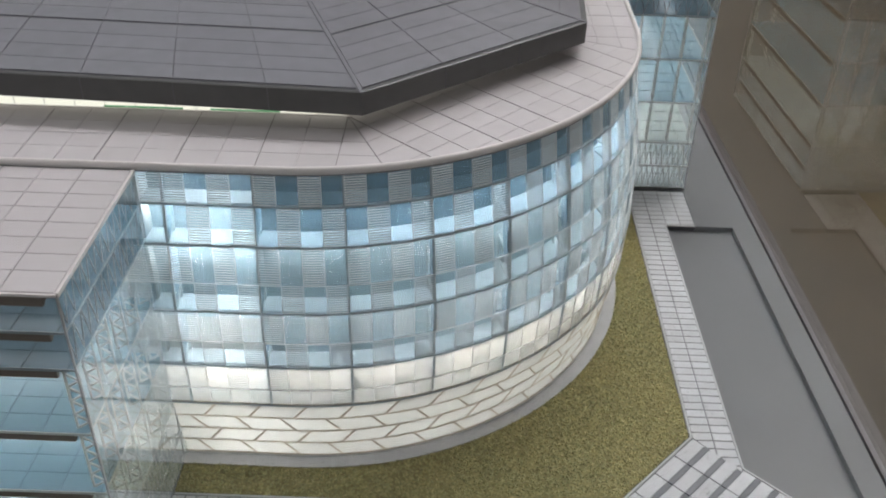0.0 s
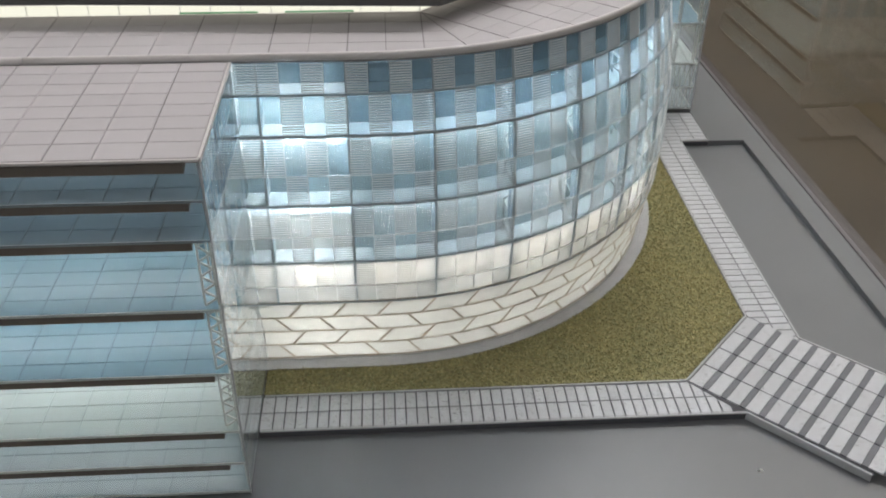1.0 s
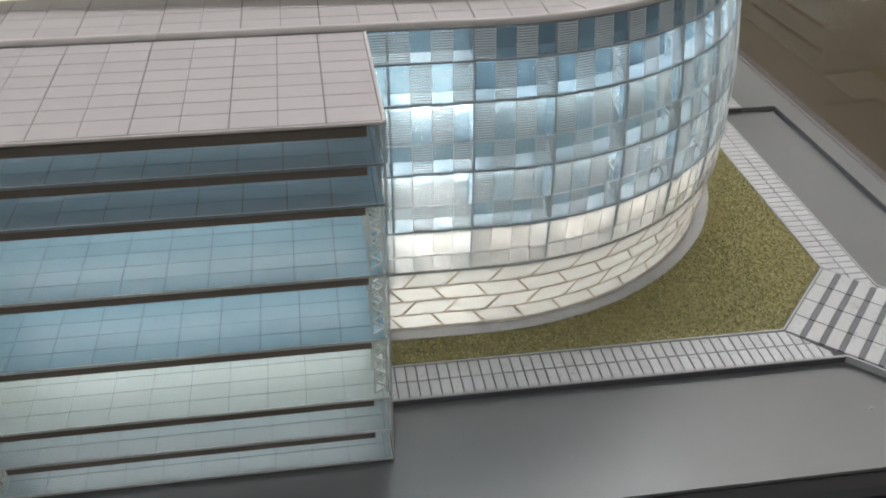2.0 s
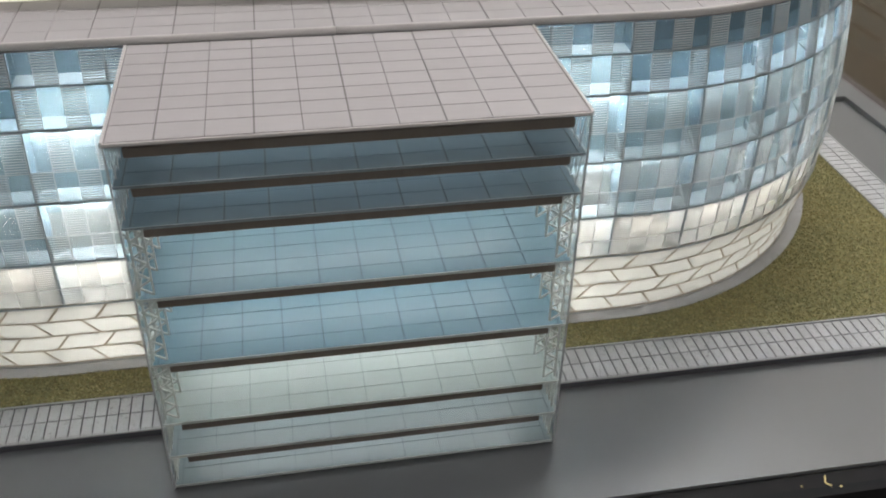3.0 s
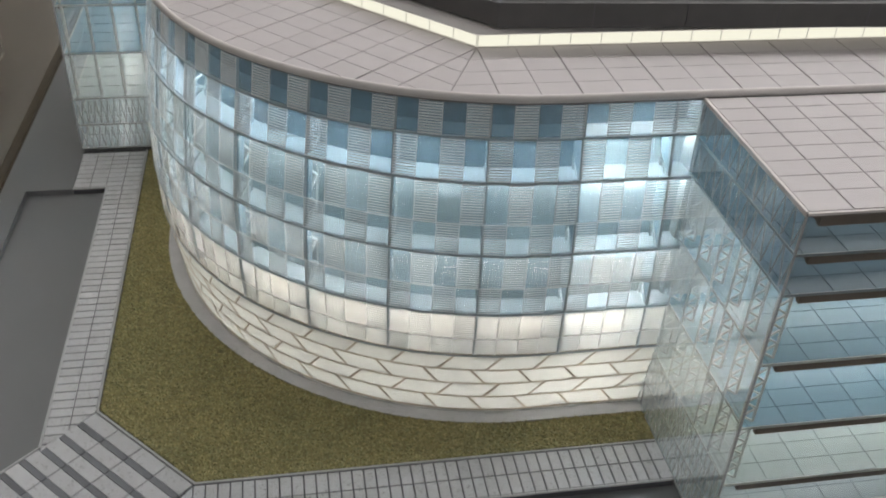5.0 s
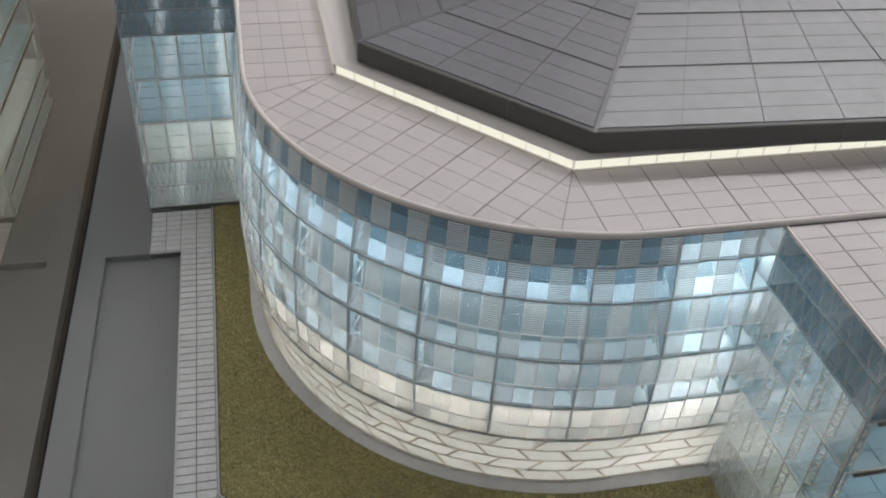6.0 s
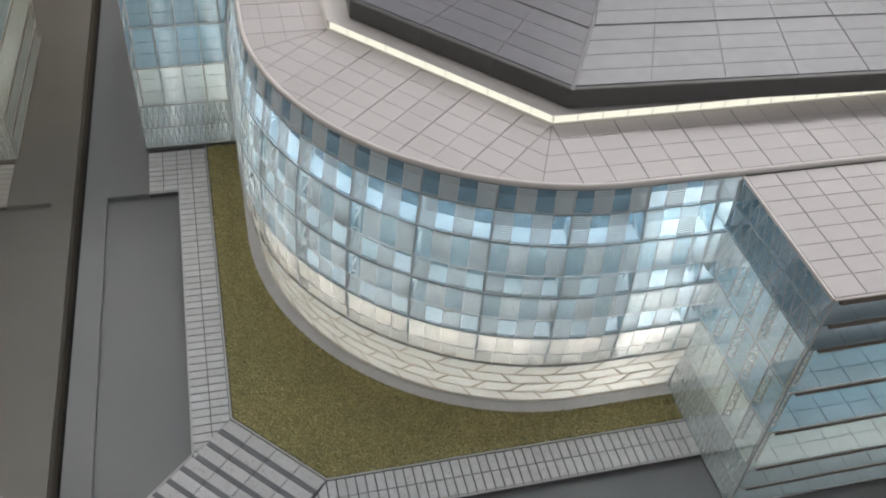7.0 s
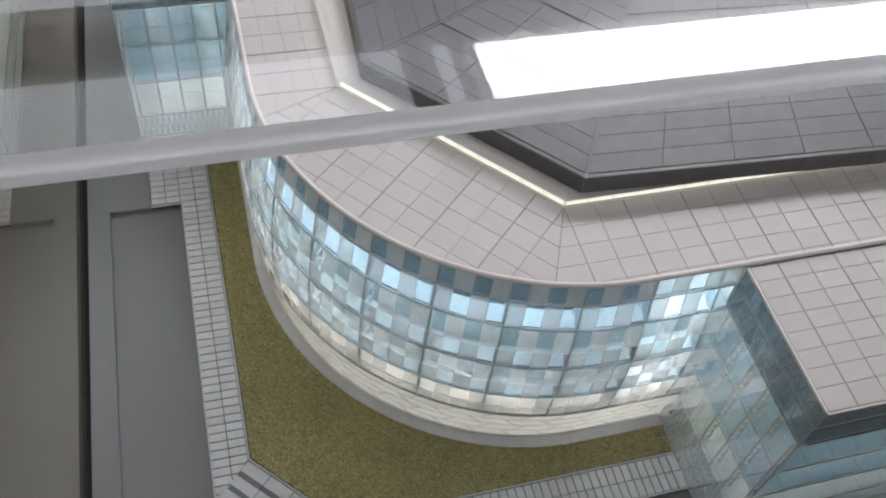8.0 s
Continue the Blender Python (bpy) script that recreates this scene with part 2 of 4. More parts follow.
# ---------------------------------------------------------------- mesh helpers
def part(name, bm, mat, parent=None, label="", smooth=False):
    """Links a bmesh as one mesh object, under a thing or a part."""
    me = bpy.data.meshes.new(name)
    bmesh.ops.recalc_face_normals(bm, faces=bm.faces)
    bm.to_mesh(me)
    bm.free()
    return mesh_object(name, me, mat, parent, label, smooth)


def mesh_object(name, me, mat, parent=None, label="", smooth=False):
    if mat is not None and not me.materials:
        me.materials.append(M[mat])
    if smooth:
        for p in me.polygons:
            p.use_smooth = True
    ob = new(name, me)
    ob.parent = parent
    if label:
        tagged(ob, label)
    return ob


def thing(name, label, category, group="", kind=""):
    return tagged(new(name), label, category, group, kind)


def box(bm, x0, x1, y0, y1, z0, z1):
    prism(bm, [(x0, y0), (x1, y0), (x1, y1), (x0, y1)], z0, z1)


def prism(bm, poly, z0, z1, inset=0.0):
    """Upright prism over a plan polygon; inset narrows the top, as a small bevel."""
    c = Vector((sum(p[0] for p in poly) / len(poly), sum(p[1] for p in poly) / len(poly)))
    low = [bm.verts.new((p[0], p[1], z0)) for p in poly]
    rings = [low]
    if inset:
        mid = z1 - inset if z1 > z0 else z1
        rings.append([bm.verts.new((p[0], p[1], mid)) for p in poly])
    top = []
    for p in poly:
        d = Vector((p[0], p[1])) - c
        k = 1 - inset / max(d.length, 1e-6)
        top.append(bm.verts.new((c.x + d.x * k, c.y + d.y * k, z1)))
    rings.append(top)
    n = len(poly)
    bm.faces.new(low[::-1])
    bm.faces.new(top)
    for a, b in zip(rings, rings[1:]):
        for i in range(n):
            bm.faces.new((a[i], a[(i + 1) % n], b[(i + 1) % n], b[i]))


def bar(bm, p, q, w, h=None):
    """Square bar from p to q."""
    p, q = Vector(p), Vector(q)
    d = (q - p).normalized()
    up = Vector((0, 0, 1)) if abs(d.z) < 0.9 else Vector((0, 1, 0))
    a = d.cross(up).normalized()
    b = a.cross(d).normalized()
    a, b = a * w / 2, b * (h or w) / 2
    ends = [[bm.verts.new(e + s * a + t * b) for s, t in ((-1, -1), (1, -1), (1, 1), (-1, 1))] for e in (p, q)]
    bm.faces.new(ends[0][::-1])
    bm.faces.new(ends[1])
    for i in range(4):
        bm.faces.new((ends[0][i], ends[0][(i + 1) % 4], ends[1][(i + 1) % 4], ends[1][i]))


def rod(bm, p, q, r, n=12):
    """Round bar from p to q."""
    p, q = Vector(p), Vector(q)
    d = (q - p).normalized()
    a = d.cross(Vector((0, 0, 1))).normalized() * r
    b = a.cross(d).normalized() * r
    ends = [[bm.verts.new(e + a * math.cos(2 * math.pi * k / n) + b * math.sin(2 * math.pi * k / n)) for k in range(n)] for e in (p, q)]
    bm.faces.new(ends[0][::-1])
    bm.faces.new(ends[1])
    for k in range(n):
        bm.faces.new((ends[0][k], ends[0][(k + 1) % n], ends[1][(k + 1) % n], ends[1][k]))


def quad(bm, a, b, c, d):
    bm.faces.new([bm.verts.new(v) for v in (a, b, c, d)])


def clip(poly, point, normal):
    """The part of a convex polygon that lies behind a line."""
    out = []
    for i, a in enumerate(poly):
        b = poly[(i + 1) % len(poly)]
        da = (a[0] - point[0]) * normal[0] + (a[1] - point[1]) * normal[1]
        db = (b[0] - point[0]) * normal[0] + (b[1] - point[1]) * normal[1]
        if da <= 0:
            out.append(a)
        if da * db < 0:
            k = da / (da - db)
            out.append((a[0] + (b[0] - a[0]) * k, a[1] + (b[1] - a[1]) * k))
    return out


def area(poly):
    return abs(sum(poly[i - 1][0] * poly[i][1] - poly[i][0] * poly[i - 1][1] for i in range(len(poly)))) / 2


# ---------------------------------------------------------------- plan of the main building
MID = 1.05            # its centre lies at (0, MID)
FRONT, SIDE, RAD = 0.2, 0.745, 0.41
FLAT = SIDE - RAD     # half of the straight front
ARC = RAD * math.pi / 2
FLANK = 2 * (MID - FRONT - RAD)
HALF = 2 * FLAT + 2 * ARC + FLANK
LEVELS = (0.3985, 0.362, 0.3185, 0.240, 0.167, 0.108)


def plan(s):
    """Point and outward normal of the outline, s metres to the right of the front's middle."""
    flip = 1 if s >= 0 else -1
    s = abs(s)
    if s < FLAT:
        p, n = (s, FRONT), (0, -1)
    elif s < FLAT + ARC:
        a = (s - FLAT) / RAD
        n = (math.sin(a), -math.cos(a))
        p = (FLAT + RAD * n[0], FRONT + RAD + RAD * n[1])
    elif s < FLAT + ARC + FLANK:
        p, n = (SIDE, FRONT + RAD + s - FLAT - ARC), (1, 0)
    elif s < FLAT + 2 * ARC + FLANK:
        a = (s - FLAT - ARC - FLANK) / RAD
        n = (math.cos(a), math.sin(a))
        p = (FLAT + RAD * n[0], FRONT + RAD + FLANK + RAD * n[1])
    else:
        p, n = (max(0.0, HALF - s), 2 * MID - FRONT), (0, 1)
    return Vector((p[0] * flip, p[1], 0)), Vector((n[0] * flip, n[1], 0))


def belly(z):
    """How far the facade bulges out at a height."""
    table = ((0.0, -0.004), (0.012, -0.003), (0.036, 0.0005), (0.06, 0.005), (0.084, 0.0095), (0.108, 0.0135), (0.167, 0.0165), (0.240, 0.0150), (0.280, 0.0115), (0.320, 0.0060), (0.363, -0.001), (0.41, -0.007))
    for (z0, d0), (z1, d1) in zip(table, table[1:]):
        if z <= z1:
            return d0 + (d1 - d0) * (z - z0) / (z1 - z0)
    return -0.010


def skin(s, z, out=0.0):
    p, n = plan(s)
    return p + n * (belly(z) + out) + Vector((0, 0, z))


def sweep(bm, s0, s1, steps, profile, closed=True):
    """A profile of (outward, height) drawn along the outline."""
    rows = []
    for i in range(steps + 1):
        p, n = plan(s0 + (s1 - s0) * i / steps)
        rows.append([bm.verts.new(p + n * d + Vector((0, 0, z))) for d, z in profile])
    k = len(profile)
    for a, b in zip(rows, rows[1:]):
        for j in range(k if closed else k - 1):
            bm.faces.new((a[j], b[j], b[(j + 1) % k], a[(j + 1) % k]))
    if closed:
        bm.faces.new(rows[0][::-1])
        bm.faces.new(rows[-1])


def outline(offset=0.0, n=96):
    pts = []
    for i in range(n):
        p, nn = plan(-HALF + 2 * HALF * (i + 0.5) / n)
        pts.append((p.x + nn.x * offset, p.y + nn.y * offset))
    return pts


# ---------------------------------------------------------------- room
def room():
    z0, z1 = -0.85, 4.10
    x0, x1, y0, y1 = -5.6, 5.6, -4.2, 7.8
    bm = bmesh.new()
    box(bm, x0, x1, y0, y1, z0 - 0.1, z0)
    tagged(part("floor", bm, "wood"), "brown floor of the exhibition hall", "floor", kind="structure")
    bm = bmesh.new()
    box(bm, x0, x1, y0, y1, z1, z1 + 0.1)
    tagged(part("ceiling", bm, "ceil"), "plain pale ceiling of the exhibition hall", "ceiling", kind="structure")
    for name, a in (("wall_north", (x0, x1, y1, y1 + 0.1)), ("wall_west", (x0 - 0.1, x0, y0 - 0.1, y1 + 0.1)), ("wall_east", (x1, x1 + 0.1, y0 - 0.1, y1 + 0.1))):
        bm = bmesh.new()
        box(bm, *a, z0, z1)
        tagged(part(name, bm, "wall"), "plain warm grey wall of the exhibition hall", "wall", kind="structure")
    # south wall; its wide glowing opening is unseen, added to brighten upright faces
    wx, wz0, wz1 = 4.2, 0.2, 3.2
    bm = bmesh.new()
    box(bm, x0, -wx, y0 - 0.1, y0, z0, z1)
    box(bm, wx, x1, y0 - 0.1, y0, z0, z1)
    box(bm, -wx, wx, y0 - 0.1, y0, z0, wz0)
    box(bm, -wx, wx, y0 - 0.1, y0, wz1, z1)
    tagged(part("wall_south", bm, "wall"), "plain warm grey wall round the added glowing opening", "wall", kind="structure")
    window = thing("window_1", "unseen glowing opening with pale bars, added to brighten the model's front", "window", kind="structure")
    bm = bmesh.new()
    box(bm, -wx, wx, y0 - 0.07, y0 - 0.06, wz0, wz1)
    part("pane", bm, "south_fill_glow", window)
    for k in range(6):
        bm = bmesh.new()
        x = -wx + 2 * wx * k / 5
        box(bm, x - 0.04, x + 0.04, y0 - 0.055, y0 + 0.01, wz0, wz1)
        part("fill_bar", bm, "white", window)
    # pane_glow fields are added unseen fill; the others stand for reflected sources
    fields = ((2.25, 2.80, 3.3, 0.98, "panel_glow"), (0.42, 2.75, 0.10, 1.1, "band_glow"), (-1.65, 2.88, 3.7, 0.84, "band_glow"), (-1.65, 4.40, 3.7, 1.15, "band_glow"),
              (-1.65, 0.9, 3.7, 2.2, "pane_glow"), (2.05, 5.55, 2.5, 3.5, "mild_glow"), (4.46, 6.0, 2.12, 3.2, "blush_glow"), (2.6, 0.6, 3.6, 2.2, "pane_glow"))
    for x, y, w, d, glowing in fields:
        lamp = thing("ceiling_light", "flat glowing panel in a pale ceiling frame, partly added fill", "ceiling light", "ceiling lights")
        lamp.matrix_basis = pose(x, y, z1)
        bm = bmesh.new()
        for a in ((-w / 2 - 0.03, w / 2 + 0.03, -d / 2 - 0.03, -d / 2), (-w / 2 - 0.03, w / 2 + 0.03, d / 2, d / 2 + 0.03), (-w / 2 - 0.03, -w / 2, -d / 2, d / 2), (w / 2, w / 2 + 0.03, -d / 2, d / 2)):
            box(bm, *a, -0.08, 0)
        part("frame", bm, "white", lamp)
        bm = bmesh.new()
        box(bm, -w / 2, w / 2, -d / 2, d / 2, -0.05, -0.03)
        part("diffuser", bm, glowing, lamp)


# ---------------------------------------------------------------- display case
CASE = (-1.0435, 1.0560, -0.108, 2.21, 1.037)
WEST, EAST = (-1.0435, -1.0000), (1.0560, 0.9740)      # the side panes draw together a little towards the back


def display_case():
    x0, x1, y0, y1, z1 = CASE
    plinth = thing("display_plinth", "black plinth under the building model with grey ledges", "plinth")
    bm = bmesh.new()
    prism(bm, [(WEST[0] - 0.006, y0 - 0.008), (x1 + 0.026, y0 - 0.008), (EAST[1] + 0.03, y1 + 0.02), (WEST[1] - 0.006, y1 + 0.02)], -0.85, -0.03)
    part("body", bm, "black", plinth)
    # black filler stands for the shaded gap between board and pane
    bm = bmesh.new()
    prism(bm, [(WEST[0] - 0.002, y0), (-1.0365, y0), (-0.9900, y1), (WEST[1] - 0.002, y1)], -0.03, -0.012)
    part("gap_filler", bm, "black", plinth, "black filler for the dark gap beside the base board")
    bm = bmesh.new()
    prism(bm, [(x1 - 0.0135, y0), (x1 - 0.0077, y0), (EAST[1] - 0.0042, y1), (EAST[1] - 0.0085, y1)], -0.03, -0.014)
    part("gap_filler", bm, "black", plinth, "black filler for the dark gap beside the base board")
    bm = bmesh.new()
    prism(bm, [(x1 - 0.0075, y0), (x1 + 0.020, y0), (EAST[1] + 0.012, y1), (EAST[1] - 0.0040, y1)], -0.03, 0.004)
    part("ledge", bm, "lilac", plinth, "grey ledge under the pane")
    bm = bmesh.new()
    box(bm, x0 + 0.012, x1 - 0.014, y0 - 0.006, -0.083, -0.03, -0.004)
    part("front_rail", bm, "black", plinth, "black front rail")
    case = thing("display_case", "clear glass display case over the building model", "display case")
    for name, corners in (("front_pane", ((x0, y0, -0.004), (x1, y0, -0.004), (x1, y0, z1), (x0, y0, z1))),
                          ("back_pane", ((WEST[1], y1, 0), (EAST[1], y1, 0), (EAST[1], y1, z1), (WEST[1], y1, z1))),
                          ("side_pane", ((WEST[0], y0, -0.012), (WEST[1], y1, -0.012), (WEST[1], y1, z1), (WEST[0], y0, z1))),
                          ("side_pane", ((EAST[0], y0, 0.0045), (EAST[1], y1, 0.0045), (EAST[1], y1, z1), (EAST[0], y0, z1))),
                          ("top_pane", ((x0, y0, z1), (x1, y0, z1), (EAST[1], y1, z1), (WEST[1], y1, z1)))):
        bm = bmesh.new()
        quad(bm, *corners)
        pane = part(name, bm, "case_glass" if name != "side_pane" else "side_glass" if corners[0][0] < 0 else "east_glass", case)
        pane.visible_shadow = False
    for a, b in (((x0, y0, z1), (x1, y0, z1)), ((WEST[1], y1, z1), (EAST[1], y1, z1)), ((WEST[0], y0, z1), (WEST[1], y1, z1)), ((EAST[0], y0, z1), (EAST[1], y1, z1))):
        bm = bmesh.new()
        rod(bm, a, b, 0.0055)
        part("polished_edge", bm, "edge", case, "pale polished edge where two panes meet", smooth=True)
    for path, w in ((((0.4755, -0.0885), (0.4715, -0.0965), (0.4712, -0.0985), (0.4760, -0.1020)), 0.0016), (((0.4440, -0.0970), (0.4436, -0.0990)), 0.0016), (((0.4850, -0.1035), (0.4856, -0.1055)), 0.0026)):
        bm = bmesh.new()
        for (xa, ya), (xb, yb) in zip(path, path[1:]):
            bar(bm, (xa, ya, -0.0036), (xb, yb, -0.0036), w, 0.0008)
        tagged(part("gold_flake", bm, "gold"), "tiny flake of gold paint on the black front rail", "flake", "gold flakes")


# ---------------------------------------------------------------- base board, borders and water basins
PAVE = 0.010
def lint():
    bm = bmesh.new()
    for a, b in (((0, 0, 0.0006), (0.004, 0.0015, 0.001)), ((0.004, 0.0015, 0.001), (0.006, -0.001, 0.0006)), ((0.002, 0.0008, 0.0006), (0.003, -0.002, 0.0005))):
        bar(bm, (0.744 + a[0], 0.002 + a[1], a[2]), (0.744 + b[0], 0.002 + b[1], b[2]), 0.0008)
    tagged(part("lint", bm, "white"), "small white scrap of lint on the grey board", "lint")


def ground():
    bm = bmesh.new()
    prism(bm, [(-1.0360, -0.082), (1.042, -0.082), (0.964, 2.185), (-0.9895, 2.185)], -0.03, 0.0)
    tagged(part("ground", bm, "plate"), "smooth grey base board of the model", "base board", kind="structure")
    for side in (1, -1):
        bm = bmesh.new()
        edge, far, lip, back = (1.041, 0.963, 1.010, 0.977) if side > 0 else (1.0355, 0.989, 0.997, 0.983)
        pts = [(lip, -0.08), (edge, -0.08), (far, 2.18), (far - 0.03, 2.18), (far - 0.03, 1.36), (0.70, 1.36), (0.70, 0.870), (0.915, 0.870), (0.915, 0.7505), (back, 0.7505)]
        pts = [(x * side, y) for x, y in pts]
        low = [bm.verts.new((x, y, 0.0)) for x, y in pts]
        top = [bm.verts.new((x, y, PAVE - 0.001)) for x, y in pts]
        bm.faces.new(low)
        bm.faces.new(top)
        for i in range(len(pts)):
            j = (i + 1) % len(pts)
            bm.faces.new((low[i], low[j], top[j], top[i]))
        tagged(part("raised_border", bm, "plate"), "raised grey border round a sunken basin", "border", kind="structure")


# corner points of the planted corner, right-hand side; the left mirrors it
LAWN_A, LAWN_B = (0.703, 0.139), (0.815, 0.258)


def corner_platform(side):
    """Paving, lawn and striped crossing round one rounded corner."""
    def flip(pts):
        return [(x * side, y) for x, y in pts]
    # backing sheet
    pts = [(0.2008, 0.0815), (0.757, 0.0815), (0.86, -0.0205), (0.9535, 0.1275), (0.8675, 0.2085), (0.8635, 0.7505), (0.9145, 0.7505), (0.9145, 0.8695), (0.70, 0.8695), (0.70, 0.60), (0.3, 0.26), (0.2008, 0.26)]
    bm = bmesh.new()
    low = [bm.verts.new((x, y, 0.0)) for x, y in flip(pts)]
    top = [bm.verts.new((x, y, PAVE - 0.0015)) for x, y in flip(pts)]
    bm.faces.new(low)
    bm.faces.new(top)
    for i in range(len(pts)):
        j = (i + 1) % len(pts)
        bm.faces.new((low[i], low[j], top[j], top[i]))
    pavement = tagged(part("pavement", bm, "tile_joint"), "speckled pale granite paving with dark joints round the lawn", "pavement", kind="structure")
    # two rows of slabs along the front, cut to the crossing's slant
    g, h = 0.0006, 0.0008
    for i in range(46):
        for j in range(2):
            x0, y0 = 0.2025 + 0.01255 * i, 0.0835 + 0.0265 * j
            poly = clip([(x0 + (h if i else -0.0015), y0 + g), (x0 + 0.01255 - h, y0 + g), (x0 + 0.01255 - h, y0 + 0.0265 - g), (x0 + (h if i else -0.0015), y0 + 0.0265 - g)], (LAWN_A[0] - 0.002, LAWN_A[1]), (0.755, 0.656))
            if len(poly) > 2 and area(poly) > 2e-5:
                bm = bmesh.new()
                prism(bm, flip(poly), PAVE - 0.0015, PAVE, 0.0003)
                part("paving_slab", bm, "tile", pavement)
    for i in range(50):
        for j in range(4):
            x0, y0 = 0.8166 + 0.0251 * j, 0.200 + 0.0135 * i
            if j > 1 and y0 < 0.747:
                continue
            if j > 1:
                x0 = 0.8666 + 0.0238 * (j - 2)
            w = 0.0251 if j < 2 else 0.0238
            if y0 > 0.857:
                continue
            poly = clip([(x0 + g, y0 + h), (x0 + w - g, y0 + h), (x0 + w - g, y0 + 0.0135 - h), (x0 + g, y0 + 0.0135 - h)], (LAWN_B[0], LAWN_B[1] + 0.002), (-0.742, -0.671))
            if len(poly) > 2 and area(poly) > 2e-5:
                bm = bmesh.new()
                prism(bm, flip(poly), PAVE - 0.0015, PAVE, 0.0003)
                part("paving_slab", bm, "tile", pavement)
    # thin pale kerbs
    for a, b in (((0.2025, 0.0815), (0.757, 0.0815)), ((0.2025, 0.1382), LAWN_A), (LAWN_A, LAWN_B), ((0.815, 0.258), (0.815, 0.866)), ((0.8678, 0.2085), (0.8650, 0.751)),
                 ((0.757, 0.0815), (0.8595, -0.0195)), ((0.8690, 0.2085), (0.9545, 0.1280)), ((0.8650, 0.7495), (0.9145, 0.7495))):
        bm = bmesh.new()
        slant = a[0] > 0.7 and abs(a[0] - b[0]) > 0.05 and abs(a[1] - b[1]) > 0.05 and a != LAWN_A
        z, h2 = (PAVE / 2 + 0.0004, PAVE) if slant else (PAVE - 0.0005, 0.002)
        bar(bm, (a[0] * side, a[1], z + 0.0004), (b[0] * side, b[1], z + 0.0004), 0.0024, h2)
        part("kerb", bm, "kerb", pavement, "thin pale kerb")
    # striped crossing: rows of slabs with dark strips between
    a, b = Vector(LAWN_A), Vector(LAWN_B)
    along = (b - a)
    wide = along.length
    along.normalize()
    out = Vector((along.y, -along.x))
    pitch, first, slab_w, strip_w = 0.0235, 0.0200, 0.0163, 0.0070
    for r in range(10):
        d1 = first + pitch * (r - 1) + strip_w if r else 0.0022
        d2 = first + pitch * r
        for c in range(4):
            u0, u1 = wide * c / 4 + g, wide * (c + 1) / 4 - g
            for da, db, high, name, mat, label in ((d1 + 0.0003, d2 - 0.0003, PAVE, "paving_slab", "tile", ""), (d2 + 0.0003, d2 + strip_w - 0.0003, PAVE - 0.0002, "dark_strip", "strip", "dark granite strip")):
                q = [a + along * u0 + out * da, a + along * u1 + out * da, a + along * u1 + out * db, a + along * u0 + out * db]
                poly = clip([tuple(v) for v in q], (0.972, 0), (1, 0))
                if len(poly) > 2 and area(poly) > 1e-5:
                    bm = bmesh.new()
                    prism(bm, flip(poly), PAVE - 0.0015, high, 0.0003)
                    part(name, bm, mat, pavement, label)
    # lawn: backing and flock
    ring = []
    for i in range(40):
        p, n = plan(side * (0.2 + (1.20 - 0.2) * i / 39))
        q = p + n * 0.0150
        ring.append((q.x * side, q.y))
    border = [(0.2010, 0.1412), (LAWN_A[0] - 0.0018, LAWN_A[1] + 0.0024), (LAWN_B[0] - 0.0032, LAWN_B[1] + 0.0018), (0.8115, 0.866)]
    inside = border + [(ring[-1][0], 0.866)] + ring[::-1]
    inside = [(max(0.2010, x), min(y, 0.866)) for x, y in inside]
    bm = bmesh.new()
    f1 = [bm.verts.new((x, y, PAVE + 0.0002)) for x, y in flip(inside)]
    f0 = [bm.verts.new((x, y, PAVE - 0.0014)) for x, y in flip(inside)]
    bm.faces.new(f1)
    for i in range(len(inside)):
        j = (i + 1) % len(inside)
        bm.faces.new((f0[i], f0[j], f1[j], f1[i]))
    bmesh.ops.triangulate(bm, faces=[f for f in bm.faces if len(f.verts) > 4])
    lawn = tagged(part("lawn_backing", bm, "soil"), "olive green model turf backing round the rounded corner", "lawn", kind="structure")
    rng = np.random.default_rng(3 if side > 0 else 4)
    count = 80000
    xs, ys = rng.uniform(0.2015, 0.8145, count), rng.uniform(0.1395, 0.866, count)
    poly = np.array(inside)
    keep = np.zeros(count, bool)
    for k in range(len(poly)):
        (xa, ya), (xb, yb) = poly[k], poly[(k + 1) % len(poly)]
        if ya != yb:
            hit = ((ya > ys) != (yb > ys)) & (xs < (xb - xa) * (ys - ya) / (yb - ya) + xa)
            keep ^= hit
    xs, ys = xs[keep] * side, ys[keep]
    n = len(xs)
    ang, size = rng.uniform(0, 6.28, n), rng.uniform(0.0010, 0.0029, n)
    lean = rng.uniform(-0.0008, 0.0008, (n, 2))
    high = rng.uniform(0.0006, 0.0024, n)
    verts = np.zeros((n, 4, 3))
    for k in range(3):
        verts[:, k, 0] = xs + size * np.cos(ang + 2.094 * k) * (1.0 if k else 1.6)
        verts[:, k, 1] = ys + size * np.sin(ang + 2.094 * k) * (1.0 if k else 1.6)
        verts[:, k, 2] = PAVE + 0.0001
    verts[:, 3, 0], verts[:, 3, 1], verts[:, 3, 2] = xs + lean[:, 0], ys + lean[:, 1], PAVE + high
    idx = np.arange(n)[:, None] * 4
    faces = np.concatenate([idx + [0, 1, 3], idx + [1, 2, 3], idx + [2, 0, 3]])
    me = bpy.data.meshes.new("turf")
    me.from_pydata(verts.reshape(-1, 3).tolist(), [], faces.tolist())
    tagged(mesh_object("turf", me, "turf"), "coarse olive green and brown model turf", "grass", kind="stuff")


